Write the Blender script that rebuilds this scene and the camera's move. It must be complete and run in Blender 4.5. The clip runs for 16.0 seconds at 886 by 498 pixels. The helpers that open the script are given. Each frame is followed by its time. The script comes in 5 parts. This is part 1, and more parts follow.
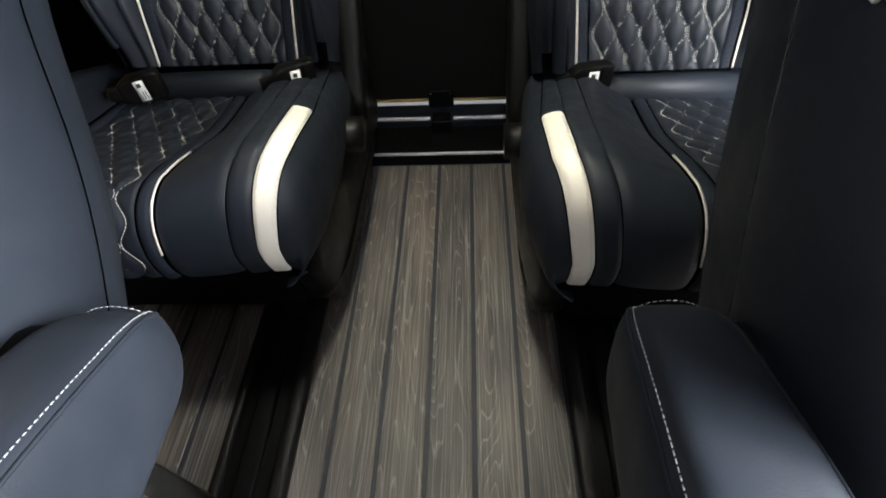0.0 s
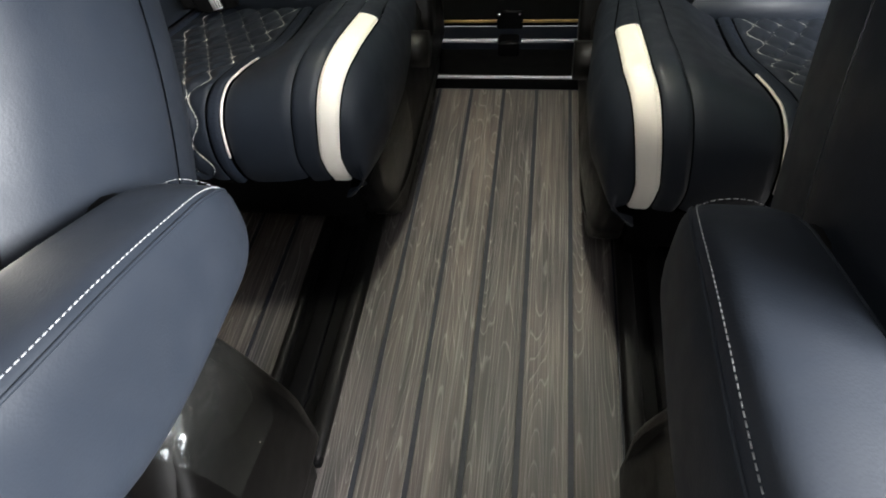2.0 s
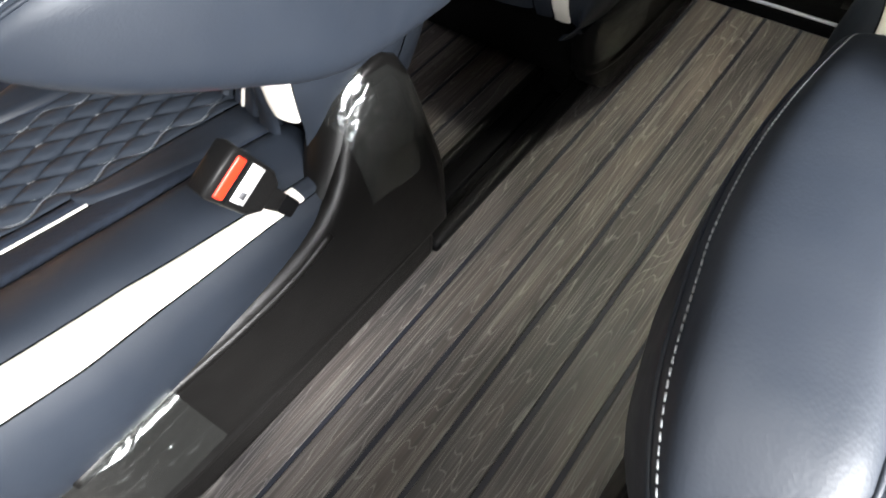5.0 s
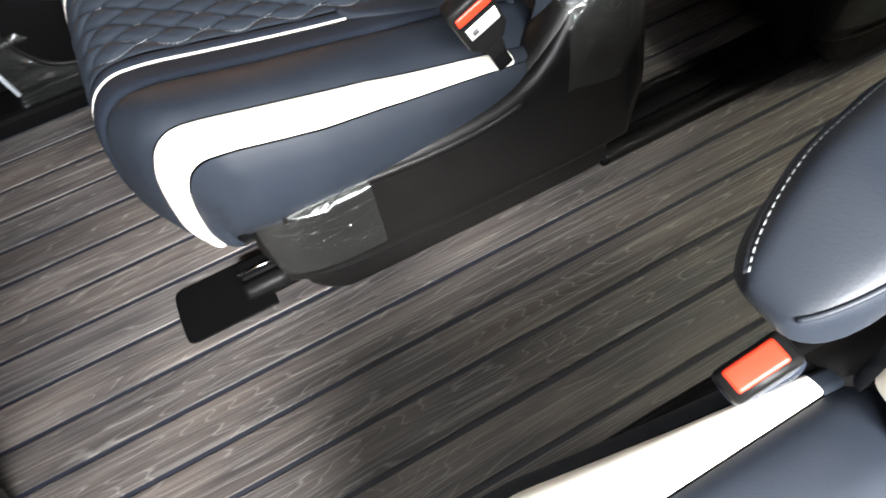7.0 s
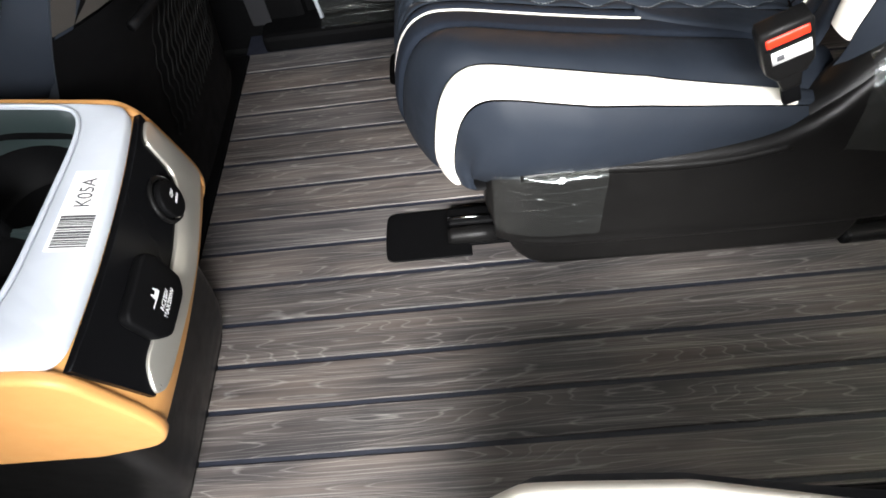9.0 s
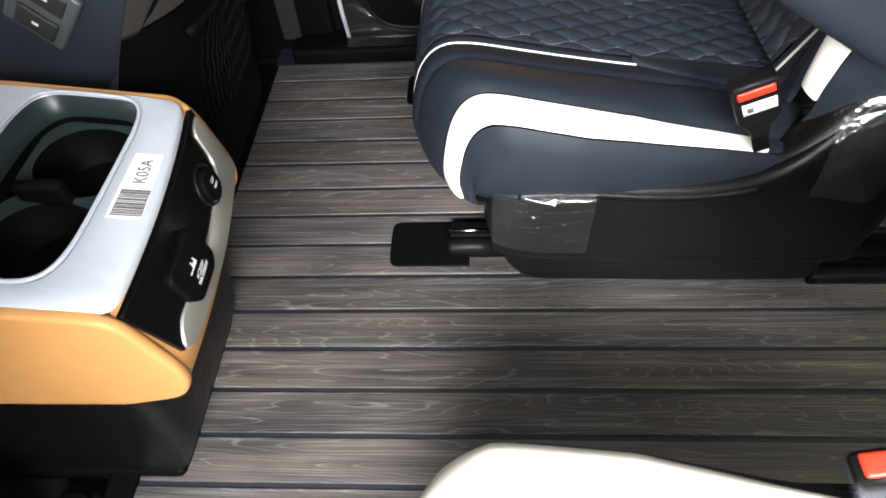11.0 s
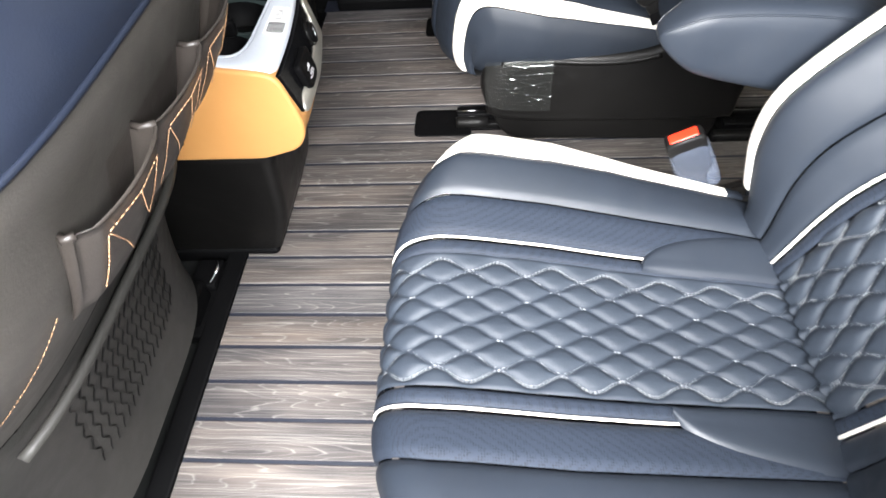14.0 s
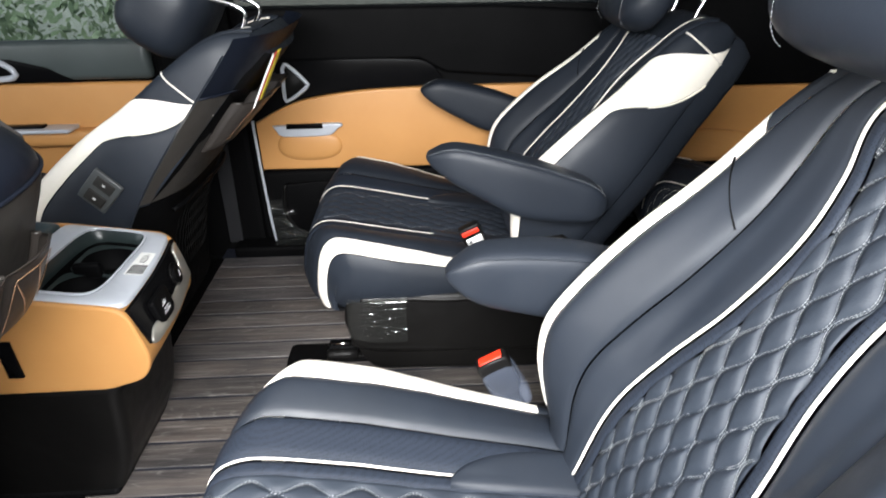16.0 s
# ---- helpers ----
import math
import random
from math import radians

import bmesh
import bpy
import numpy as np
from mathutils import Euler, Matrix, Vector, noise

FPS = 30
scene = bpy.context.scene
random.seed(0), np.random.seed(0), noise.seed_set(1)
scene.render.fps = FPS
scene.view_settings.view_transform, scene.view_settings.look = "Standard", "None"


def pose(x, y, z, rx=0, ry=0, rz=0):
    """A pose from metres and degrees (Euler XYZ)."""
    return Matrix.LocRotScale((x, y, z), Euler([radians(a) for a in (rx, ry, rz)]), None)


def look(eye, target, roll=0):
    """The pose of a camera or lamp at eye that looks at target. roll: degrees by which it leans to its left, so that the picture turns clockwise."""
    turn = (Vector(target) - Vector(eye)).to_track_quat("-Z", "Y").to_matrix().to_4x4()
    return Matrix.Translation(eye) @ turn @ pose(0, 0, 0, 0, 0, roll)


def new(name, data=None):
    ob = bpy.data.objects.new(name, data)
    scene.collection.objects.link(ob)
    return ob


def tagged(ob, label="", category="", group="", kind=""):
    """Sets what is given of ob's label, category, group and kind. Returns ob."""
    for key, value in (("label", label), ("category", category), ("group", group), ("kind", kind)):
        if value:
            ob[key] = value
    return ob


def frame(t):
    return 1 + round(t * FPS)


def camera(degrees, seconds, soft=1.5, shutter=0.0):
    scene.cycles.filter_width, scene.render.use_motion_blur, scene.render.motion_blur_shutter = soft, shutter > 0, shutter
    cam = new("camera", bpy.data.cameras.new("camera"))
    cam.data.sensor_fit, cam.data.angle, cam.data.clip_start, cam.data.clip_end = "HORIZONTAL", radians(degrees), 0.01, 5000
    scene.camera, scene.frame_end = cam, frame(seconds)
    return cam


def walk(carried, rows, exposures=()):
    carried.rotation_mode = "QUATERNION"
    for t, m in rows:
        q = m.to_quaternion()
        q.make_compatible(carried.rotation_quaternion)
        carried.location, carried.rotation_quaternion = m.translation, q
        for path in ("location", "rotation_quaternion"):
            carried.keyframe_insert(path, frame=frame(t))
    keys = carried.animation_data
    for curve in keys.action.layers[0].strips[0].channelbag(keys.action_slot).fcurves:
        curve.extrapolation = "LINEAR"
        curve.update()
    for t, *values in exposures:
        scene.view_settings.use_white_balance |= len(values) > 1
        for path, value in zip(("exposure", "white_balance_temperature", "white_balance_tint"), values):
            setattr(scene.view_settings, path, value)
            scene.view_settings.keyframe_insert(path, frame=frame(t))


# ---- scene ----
cam = camera(75.7, 16.0, 1.7, 0.4)
PATH = [
    (0, (0.28, 0.499, 0.784), (0.177, 1.882, -0.658), -3.8),
    (0.5, (0.279, 0.494, 0.778), (0.13, 1.817, -0.715), -5.3),
    (1, (0.276, 0.484, 0.773), (0.078, 1.756, -0.757), -6.6),
    (1.5, (0.277, 0.481, 0.77), (0.043, 1.72, -0.782), -7.4),
    (2, (0.281, 0.472, 0.762), (-0.016, 1.685, -0.801), -7.7),
    (2.5, (0.288, 0.457, 0.758), (-0.122, 1.596, -0.834), -8.2),
    (3, (0.301, 0.426, 0.753), (-0.207, 1.495, -0.859), -6.4),
    (3.2, (0.306, 0.418, 0.755), (-0.231, 1.462, -0.864), -6.6),
    (5.5, (0.405, 0.300, 0.728), (-0.464, 1.009, -0.928), -6.7),
    (6, (0.434, 0.264, 0.733), (-0.511, 0.845, -0.931), -6.8),
    (6.5, (0.447, 0.248, 0.747), (-0.53, 0.704, -0.937), -8.8),
    (7, (0.455, 0.233, 0.75), (-0.524, 0.579, -0.959), -10.0),
    (7.5, (0.459, 0.21, 0.748), (-0.533, 0.418, -0.976), -11.1),
    (8, (0.473, 0.169, 0.761), (-0.581, 0.21, -0.938), -13.4),
    (8.5, (0.492, 0.133, 0.759), (-0.615, 0.068, -0.905), -11.7),
    (9, (0.498, 0.143, 0.763), (-0.649, 0.013, -0.872), -10.8),
    (11.5, (0.62, 0.148, 0.829), (-0.617, 0.033, -0.737), -4.2),
    (12, (0.701, 0.159, 0.853), (-0.566, 0.035, -0.69), -3.9),
    (12.5, (0.782, 0.154, 0.894), (-0.444, -0.014, -0.677), -5.7),
    (13, (0.876, 0.137, 0.92), (-0.32, -0.016, -0.675), -5.8),
    (13.5, (0.966, 0.149, 0.921), (-0.239, 0.007, -0.67), -5.7),
    (14, (1.059, 0.174, 0.921), (-0.176, 0.009, -0.643), -6.4),
    (14.5, (1.118, 0.223, 0.941), (-0.242, 0.093, -0.519), -5.8),
    (15, (1.133, 0.29, 0.959), (-0.441, 0.235, -0.273), -4.5),
    (15.5, (1.144, 0.319, 0.957), (-0.536, 0.35, -0.128), -2.2),
    (16, (1.138, 0.339, 0.952), (-0.623, 0.423, 0.009), -0.7),
]
EXPOSURES = [(0, 1.0), (1.5, 1.08), (3.2, 1.08), (5.5, 1.08), (7.5, 0.9), (9, 0.6), (12, 0.37), (13, 0.44), (14, 0.66), (14.5, 0.46), (15, 0.11), (16, -0.07)]
walk(cam, [(t, look(e, g, r)) for t, e, g, r in PATH], EXPOSURES)


# ---- light ----
world = bpy.data.worlds.new("sky")
scene.world = world
world.use_nodes = True
_wn = world.node_tree.nodes
_sky = _wn.new("ShaderNodeTexSky")
_sky.sky_type = "NISHITA"
_sky.sun_disc = False
_sky.sun_elevation = radians(38)
_sky.sun_rotation = radians(93)
world.node_tree.links.new(_sky.outputs[0], _wn["Background"].inputs[0])
_wn["Background"].inputs[1].default_value = 0.06


def area_lamp(name, eye, target, sx, sy, power, colour=(1, 1, 1)):
    d = bpy.data.lights.new(name, "AREA")
    d.shape, d.size, d.size_y, d.energy, d.color = "RECTANGLE", sx, sy, power, colour
    ob = new(name, d)
    ob.matrix_world = look(eye, target)
    return ob


_sun = bpy.data.lights.new("sun", "SUN")
_sun.energy, _sun.angle, _sun.color = 3.3, radians(14), (1.0, 0.98, 0.95)
new("sun", _sun).matrix_world = look((6, -0.5, 4.7), (0, 0, 0))
area_lamp("door_opening_light", (1.38, 0.2, 1.2), (0.72, 0.24, 0.2), 1.0, 0.5, 118, (0.975, 0.985, 1.0))
# added ceiling fill with no real lamp behind it, lifts the dim floor
area_lamp("roof_fill", (0.22, 0.2, 1.28), (0.22, 0.2, 0.0), 0.6, 0.9, 2.2, (1.0, 0.98, 0.94))
area_lamp("rear_dome_light", (0.22, 1.2, 1.27), (0.22, 1.2, 0.0), 0.12, 0.12, 1.2, (1.0, 0.97, 0.8)).data.spread = radians(75)
area_lamp("windscreen_light", (0.72, -1.55, 1.15), (0.3, 0.2, 0.35), 0.8, 0.6, 9, (0.95, 0.98, 1.0))


# ---- materials ----
def material(name, colour=(0.5, 0.5, 0.5), rough=0.5, metal=0.0, spec=0.5):
    m = bpy.data.materials.new(name)
    m.use_nodes = True
    b = m.node_tree.nodes["Principled BSDF"]
    b.inputs["Base Color"].default_value = (*colour, 1)
    b.inputs["Roughness"].default_value = rough
    b.inputs["Metallic"].default_value = metal
    b.inputs["Specular IOR Level"].default_value = spec
    return m, m.node_tree, b


def add(nt, kind, **kw):
    n = nt.nodes.new(kind)
    for k, v in kw.items():
        n.inputs[k].default_value = v
    return n


def ramp(nt, src, stops):
    r = nt.nodes.new("ShaderNodeValToRGB")
    e = r.color_ramp.elements
    while len(e) < len(stops):
        e.new(0.5)
    for el, (p, c) in zip(e, stops):
        el.position = p
        el.color = (*c, 1) if len(c) == 3 else c
    nt.links.new(src, r.inputs[0])
    return r.outputs[0]


def grained(name, c0, c1, rough, scale=900.0, bump=0.15, metal=0.0, rvar=0.12, big=6.0, depth=0.0004, spec=0.5):
    """A surface with fine grain in relief and broad, faint changes of tone and gloss."""
    m, nt, b = material(name, c0, rough, metal, spec)
    tc = nt.nodes.new("ShaderNodeTexCoord")
    n1 = add(nt, "ShaderNodeTexNoise", Scale=big, Detail=4.0)
    nt.links.new(tc.outputs["Object"], n1.inputs["Vector"])
    nt.links.new(ramp(nt, n1.outputs[0], [(0.3, c0), (0.72, c1)]), b.inputs["Base Color"])
    mr = add(nt, "ShaderNodeMapRange")
    mr.inputs[3].default_value, mr.inputs[4].default_value = rough - rvar, rough + rvar
    n2 = add(nt, "ShaderNodeTexNoise", Scale=big * 7, Detail=5.0)
    nt.links.new(tc.outputs["Object"], n2.inputs["Vector"])
    nt.links.new(n2.outputs[0], mr.inputs[0])
    nt.links.new(mr.outputs[0], b.inputs["Roughness"])
    v = add(nt, "ShaderNodeTexVoronoi", Scale=scale)
    nt.links.new(tc.outputs["Object"], v.inputs["Vector"])
    bp = add(nt, "ShaderNodeBump", Strength=bump, Distance=depth)
    nt.links.new(v.outputs["Distance"], bp.inputs["Height"])
    n3 = add(nt, "ShaderNodeTexNoise", Scale=28.0, Detail=3.0)
    nt.links.new(tc.outputs["Object"], n3.inputs["Vector"])
    bp2 = add(nt, "ShaderNodeBump", Strength=bump * 0.8, Distance=0.004)
    nt.links.new(n3.outputs[0], bp2.inputs["Height"])
    nt.links.new(bp2.outputs[0], bp.inputs["Normal"])
    nt.links.new(bp.outputs[0], b.inputs["Normal"])
    return m


def perforated(name, c0, rough):
    """Leather with rows of small punched holes."""
    m, nt, b = material(name, c0, rough, 0.0, 0.18)
    tc = nt.nodes.new("ShaderNodeTexCoord")
    v = add(nt, "ShaderNodeTexVoronoi", Scale=360.0, Randomness=0.3)
    nt.links.new(tc.outputs["Object"], v.inputs["Vector"])
    hole = ramp(nt, v.outputs["Distance"], [(0.22, (0, 0, 0)), (0.4, (1, 1, 1))])
    mx = nt.nodes.new("ShaderNodeMixRGB")
    mx.inputs[1].default_value = (*[c * 0.3 for c in c0], 1)
    mx.inputs[2].default_value = (*c0, 1)
    nt.links.new(hole, mx.inputs[0])
    nt.links.new(mx.outputs[0], b.inputs["Base Color"])
    bp = add(nt, "ShaderNodeBump", Strength=0.25, Distance=0.0006)
    nt.links.new(hole, bp.inputs["Height"])
    nt.links.new(bp.outputs[0], b.inputs["Normal"])
    return m


def woven(name, c0, c1, rough=0.8, scale=420.0):
    m, nt, b = material(name, c0, rough, 0.0, 0.15)
    tc = nt.nodes.new("ShaderNodeTexCoord")
    w = add(nt, "ShaderNodeTexWave", Scale=scale, Distortion=1.5)
    nt.links.new(tc.outputs["Object"], w.inputs["Vector"])
    n = add(nt, "ShaderNodeTexNoise", Scale=scale * 1.4)
    nt.links.new(tc.outputs["Object"], n.inputs["Vector"])
    nt.links.new(ramp(nt, n.outputs[0], [(0.3, c0), (0.7, c1)]), b.inputs["Base Color"])
    bp = add(nt, "ShaderNodeBump", Strength=0.3, Distance=0.0006)
    nt.links.new(w.outputs[0], bp.inputs["Height"])
    nt.links.new(bp.outputs[0], b.inputs["Normal"])
    return m


def plank_wood(name):
    """Dark limed oak: pale grain lines on brown-grey, each plank with its own tone and cut."""
    m, nt, b = material(name, (0.1, 0.085, 0.075), 0.5)
    tc = nt.nodes.new("ShaderNodeTexCoord")
    oi = nt.nodes.new("ShaderNodeObjectInfo")
    off = add(nt, "ShaderNodeVectorMath")
    off.operation = "SCALE"
    off.inputs[0].default_value = (7.3, 31.7, 3.1)
    nt.links.new(oi.outputs["Random"], off.inputs["Scale"])
    ad = nt.nodes.new("ShaderNodeVectorMath")
    nt.links.new(tc.outputs["Object"], ad.inputs[0])
    nt.links.new(off.outputs[0], ad.inputs[1])

    def stretched(sx, sy):
        s = nt.nodes.new("ShaderNodeVectorMath")
        s.operation = "MULTIPLY"
        s.inputs[1].default_value = (sx, sy, 1)
        nt.links.new(ad.outputs[0], s.inputs[0])
        return s.outputs[0]

    warp = add(nt, "ShaderNodeTexNoise", Scale=1.0, Detail=2.0)
    nt.links.new(stretched(14, 1.1), warp.inputs["Vector"])
    rings = add(nt, "ShaderNodeMath")
    rings.operation = "MULTIPLY"
    rings.inputs[1].default_value = 36.0
    nt.links.new(warp.outputs[0], rings.inputs[0])
    fine = add(nt, "ShaderNodeTexNoise", Scale=1.0, Detail=4.0)
    nt.links.new(stretched(190, 6), fine.inputs["Vector"])
    fm = add(nt, "ShaderNodeMath")
    fm.operation = "MULTIPLY_ADD"
    fm.inputs[1].default_value = 0.45
    nt.links.new(fine.outputs[0], fm.inputs[0])
    ripple = add(nt, "ShaderNodeTexNoise", Scale=1.0, Detail=2.0)
    nt.links.new(stretched(45, 26), ripple.inputs["Vector"])
    rm = add(nt, "ShaderNodeMath")
    rm.operation = "MULTIPLY_ADD"
    rm.inputs[1].default_value = 0.4
    nt.links.new(ripple.outputs[0], rm.inputs[0])
    nt.links.new(rings.outputs[0], rm.inputs[2])
    nt.links.new(rm.outputs[0], fm.inputs[2])
    fr = add(nt, "ShaderNodeMath")
    fr.operation = "FRACT"
    nt.links.new(fm.outputs[0], fr.inputs[0])
    line = ramp(nt, fr.outputs[0], [(0.0, (0.04, 0.04, 0.04)), (0.68, (0.0, 0.0, 0.0)), (0.8, (0.42, 0.42, 0.42)), (0.86, (0.05, 0.05, 0.05)), (1.0, (0.04, 0.04, 0.04))])
    pores = add(nt, "ShaderNodeTexNoise", Scale=1.0, Detail=3.0)
    nt.links.new(stretched(430, 4), pores.inputs["Vector"])
    pl = ramp(nt, pores.outputs[0], [(0.5, (0, 0, 0)), (0.72, (0.42, 0.42, 0.42))])
    mxl = nt.nodes.new("ShaderNodeMixRGB")
    mxl.blend_type = "ADD"
    mxl.inputs[0].default_value = 1.0
    nt.links.new(line, mxl.inputs[1])
    nt.links.new(pl, mxl.inputs[2])
    tone = ramp(nt, oi.outputs["Random"], [(0.0, (0.056, 0.049, 0.047)), (0.25, (0.09, 0.075, 0.067)), (0.45, (0.06, 0.058, 0.062)), (0.65, (0.082, 0.069, 0.063)), (0.8, (0.064, 0.06, 0.063)), (1.0, (0.1, 0.084, 0.075))])
    cloud = add(nt, "ShaderNodeTexNoise", Scale=1.0, Detail=3.0)
    nt.links.new(stretched(22, 5), cloud.inputs["Vector"])
    dk = nt.nodes.new("ShaderNodeMixRGB")
    dk.blend_type = "MULTIPLY"
    dk.inputs[0].default_value = 0.75
    nt.links.new(tone, dk.inputs[1])
    nt.links.new(ramp(nt, cloud.outputs[0], [(0.34, (0.34, 0.36, 0.42)), (0.66, (1.4, 1.33, 1.26))]), dk.inputs[2])
    mx = nt.nodes.new("ShaderNodeMixRGB")
    nt.links.new(mxl.outputs[0], mx.inputs[0])
    nt.links.new(dk.outputs[0], mx.inputs[1])
    mx.inputs[2].default_value = (0.3, 0.283, 0.265, 1)
    streak = add(nt, "ShaderNodeTexNoise", Scale=1.0, Detail=5.0)
    nt.links.new(stretched(120, 3.5), streak.inputs["Vector"])
    dm = nt.nodes.new("ShaderNodeMixRGB")
    dm.blend_type = "MULTIPLY"
    dm.inputs[0].default_value = 1.0
    nt.links.new(mx.outputs[0], dm.inputs[1])
    nt.links.new(ramp(nt, streak.outputs[0], [(0.34, (0.66, 0.67, 0.69)), (0.66, (1.2, 1.19, 1.17))]), dm.inputs[2])
    nt.links.new(dm.outputs[0], b.inputs["Base Color"])
    nt.links.new(ramp(nt, fine.outputs[0], [(0.2, (0.42, 0.42, 0.42)), (0.8, (0.6, 0.6, 0.6))]), b.inputs["Roughness"])
    bp = add(nt, "ShaderNodeBump", Strength=0.35, Distance=0.0008)
    bp.invert = True
    nt.links.new(mxl.outputs[0], bp.inputs["Height"])
    nt.links.new(bp.outputs[0], b.inputs["Normal"])
    return m


NAVY = grained("navy_leather", (0.0096, 0.0127, 0.0186), (0.0135, 0.0176, 0.0252), 0.52, 700.0, 0.16, spec=0.36)
NAVY_QUILT = grained("navy_quilt_leather", (0.0126, 0.0168, 0.0243), (0.0174, 0.0226, 0.0315), 0.6, 520.0, 0.35, spec=0.32)
NAVY_PERF = perforated("navy_perforated_leather", (0.013, 0.0174, 0.0268), 0.68)
WHITE = grained("ivory_leather", (0.78, 0.73, 0.64), (0.84, 0.8, 0.72), 0.45, 700.0, 0.15)
PIPE = grained("ivory_piping", (0.66, 0.62, 0.55), (0.72, 0.68, 0.62), 0.4, 700.0, 0.1)
THREAD, _, _ = material("pale_thread", (0.22, 0.23, 0.24), 0.7)
PALE_THREAD, _, _ = material("ivory_thread", (0.6, 0.58, 0.5), 0.7)
ORANGE_THREAD, _, _ = material("tan_thread", (0.27, 0.15, 0.08), 0.7)
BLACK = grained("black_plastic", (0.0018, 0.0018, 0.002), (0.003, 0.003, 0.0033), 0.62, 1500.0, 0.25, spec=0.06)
GREY_PLASTIC = grained("charcoal_plastic", (0.004, 0.0039, 0.0039), (0.006, 0.0058, 0.0058), 0.4, 1500.0, 0.3, spec=0.13)
COVER = grained("satin_charcoal_plastic", (0.0036, 0.0034, 0.0033), (0.0055, 0.0052, 0.005), 0.36, 1500.0, 0.25, spec=0.2)
GLOSS = grained("gloss_black", (0.003, 0.003, 0.0034), (0.0045, 0.0045, 0.005), 0.2, 300.0, 0.01, rvar=0.04, spec=0.05)
# NAVY darkened for shade on the front seats' upper backs; also the hatch step
DARKENED_NAVY = grained("darkened_navy_leather", (0.003, 0.0048, 0.0098), (0.0042, 0.0064, 0.013), 0.58, 700.0, 0.13, spec=0.2)
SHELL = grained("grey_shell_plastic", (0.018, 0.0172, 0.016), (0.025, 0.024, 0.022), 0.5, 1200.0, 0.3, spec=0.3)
SWITCH = grained("grey_switch_plastic", (0.05, 0.055, 0.056), (0.065, 0.07, 0.072), 0.4, 900.0, 0.1)
CARAMEL = grained("caramel_leather", (0.52, 0.25, 0.078), (0.57, 0.285, 0.095), 0.5, 650.0, 0.2)
SILVER = grained("satin_silver", (0.47, 0.5, 0.55), (0.53, 0.56, 0.61), 0.36, 300.0, 0.02, metal=0.12, rvar=0.06)
BRIGHT = grained("brushed_metal", (0.5, 0.48, 0.43), (0.58, 0.56, 0.5), 0.3, 300.0, 0.02, metal=0.75, rvar=0.08)
CHROME = grained("chrome", (0.85, 0.85, 0.86), (0.9, 0.9, 0.9), 0.12, 300.0, 0.0, metal=1.0, rvar=0.04)
RED = grained("red_plastic", (0.58, 0.022, 0.007), (0.64, 0.03, 0.01), 0.4, 400.0, 0.03)
PAPER = grained("white_paper", (0.78, 0.78, 0.76), (0.84, 0.84, 0.82), 0.6, 300.0, 0.02)
INK, _, _ = material("black_ink", (0.06, 0.06, 0.065), 0.6)
MARK, _, _ = material("white_print", (0.7, 0.7, 0.7), 0.5)
GROOVE = grained("navy_rubber", (0.008, 0.01, 0.018), (0.012, 0.014, 0.024), 0.6, 900.0, 0.2)
CARPET = woven("black_carpet", (0.004, 0.0045, 0.0045), (0.009, 0.0095, 0.0095), 0.95, 500.0)
WEB = woven("black_webbing", (0.012, 0.012, 0.014), (0.028, 0.028, 0.03), 0.7, 600.0)
CLOTH = woven("headliner_cloth", (0.03, 0.03, 0.03), (0.045, 0.045, 0.045), 0.9, 700.0)
POCKET = grained("dark_brown_leather", (0.016, 0.013, 0.0115), (0.024, 0.02, 0.017), 0.45, 600.0, 0.3)
BACKSHELL = grained("grey_brown_leather", (0.03, 0.027, 0.024), (0.04, 0.036, 0.032), 0.48, 600.0, 0.25)
WOOD = plank_wood("limed_oak")
GOLD = grained("gold_strip", (0.5, 0.34, 0.12), (0.6, 0.42, 0.18), 0.35, 300.0, 0.02, metal=0.6)
LID = grained("teal_leather", (0.028, 0.045, 0.05), (0.036, 0.056, 0.062), 0.36, 700.0, 0.15)
TEAL_WELL = grained("cup_well_plastic", (0.014, 0.022, 0.022), (0.02, 0.029, 0.029), 0.35, 800.0, 0.1)

FILM, _nt, _b = material("clear_film", (0.9, 0.93, 0.93), 0.1)
_nt.nodes.remove(_b)
_tc = _nt.nodes.new("ShaderNodeTexCoord")
_n = add(_nt, "ShaderNodeTexNoise", Scale=34.0, Detail=2.0, Distortion=1.0)
_st = _nt.nodes.new("ShaderNodeVectorMath")
_st.operation = "MULTIPLY"
_st.inputs[1].default_value = (1.0, 0.5, 1.6)
_nt.links.new(_tc.outputs["Object"], _st.inputs[0])
_nt.links.new(_st.outputs[0], _n.inputs["Vector"])
_bp = add(_nt, "ShaderNodeBump", Strength=0.4, Distance=0.008)
_nt.links.new(_n.outputs[0], _bp.inputs["Height"])
_gl = add(_nt, "ShaderNodeBsdfGlossy", Roughness=0.17)
_gl.inputs["Color"].default_value = (0.9, 0.95, 0.93, 1)
_nt.links.new(_bp.outputs[0], _gl.inputs["Normal"])
_tr = _nt.nodes.new("ShaderNodeBsdfTransparent")
_mx = add(_nt, "ShaderNodeMixShader", Fac=0.1)
_hz = _nt.nodes.new("ShaderNodeBsdfDiffuse")
_hz.inputs["Color"].default_value = (0.5, 0.53, 0.5, 1)
_hm = add(_nt, "ShaderNodeMixShader", Fac=0.012)
_nt.links.new(_tr.outputs[0], _hm.inputs[1])
_nt.links.new(_hz.outputs[0], _hm.inputs[2])
_nt.links.new(_hm.outputs[0], _mx.inputs[1])
_nt.links.new(_gl.outputs[0], _mx.inputs[2])
_nt.links.new(_mx.outputs[0], _nt.nodes["Material Output"].inputs["Surface"])

SLEEVE, _nt, _b = material("clear_sleeve", (0.2, 0.24, 0.33), 0.22)
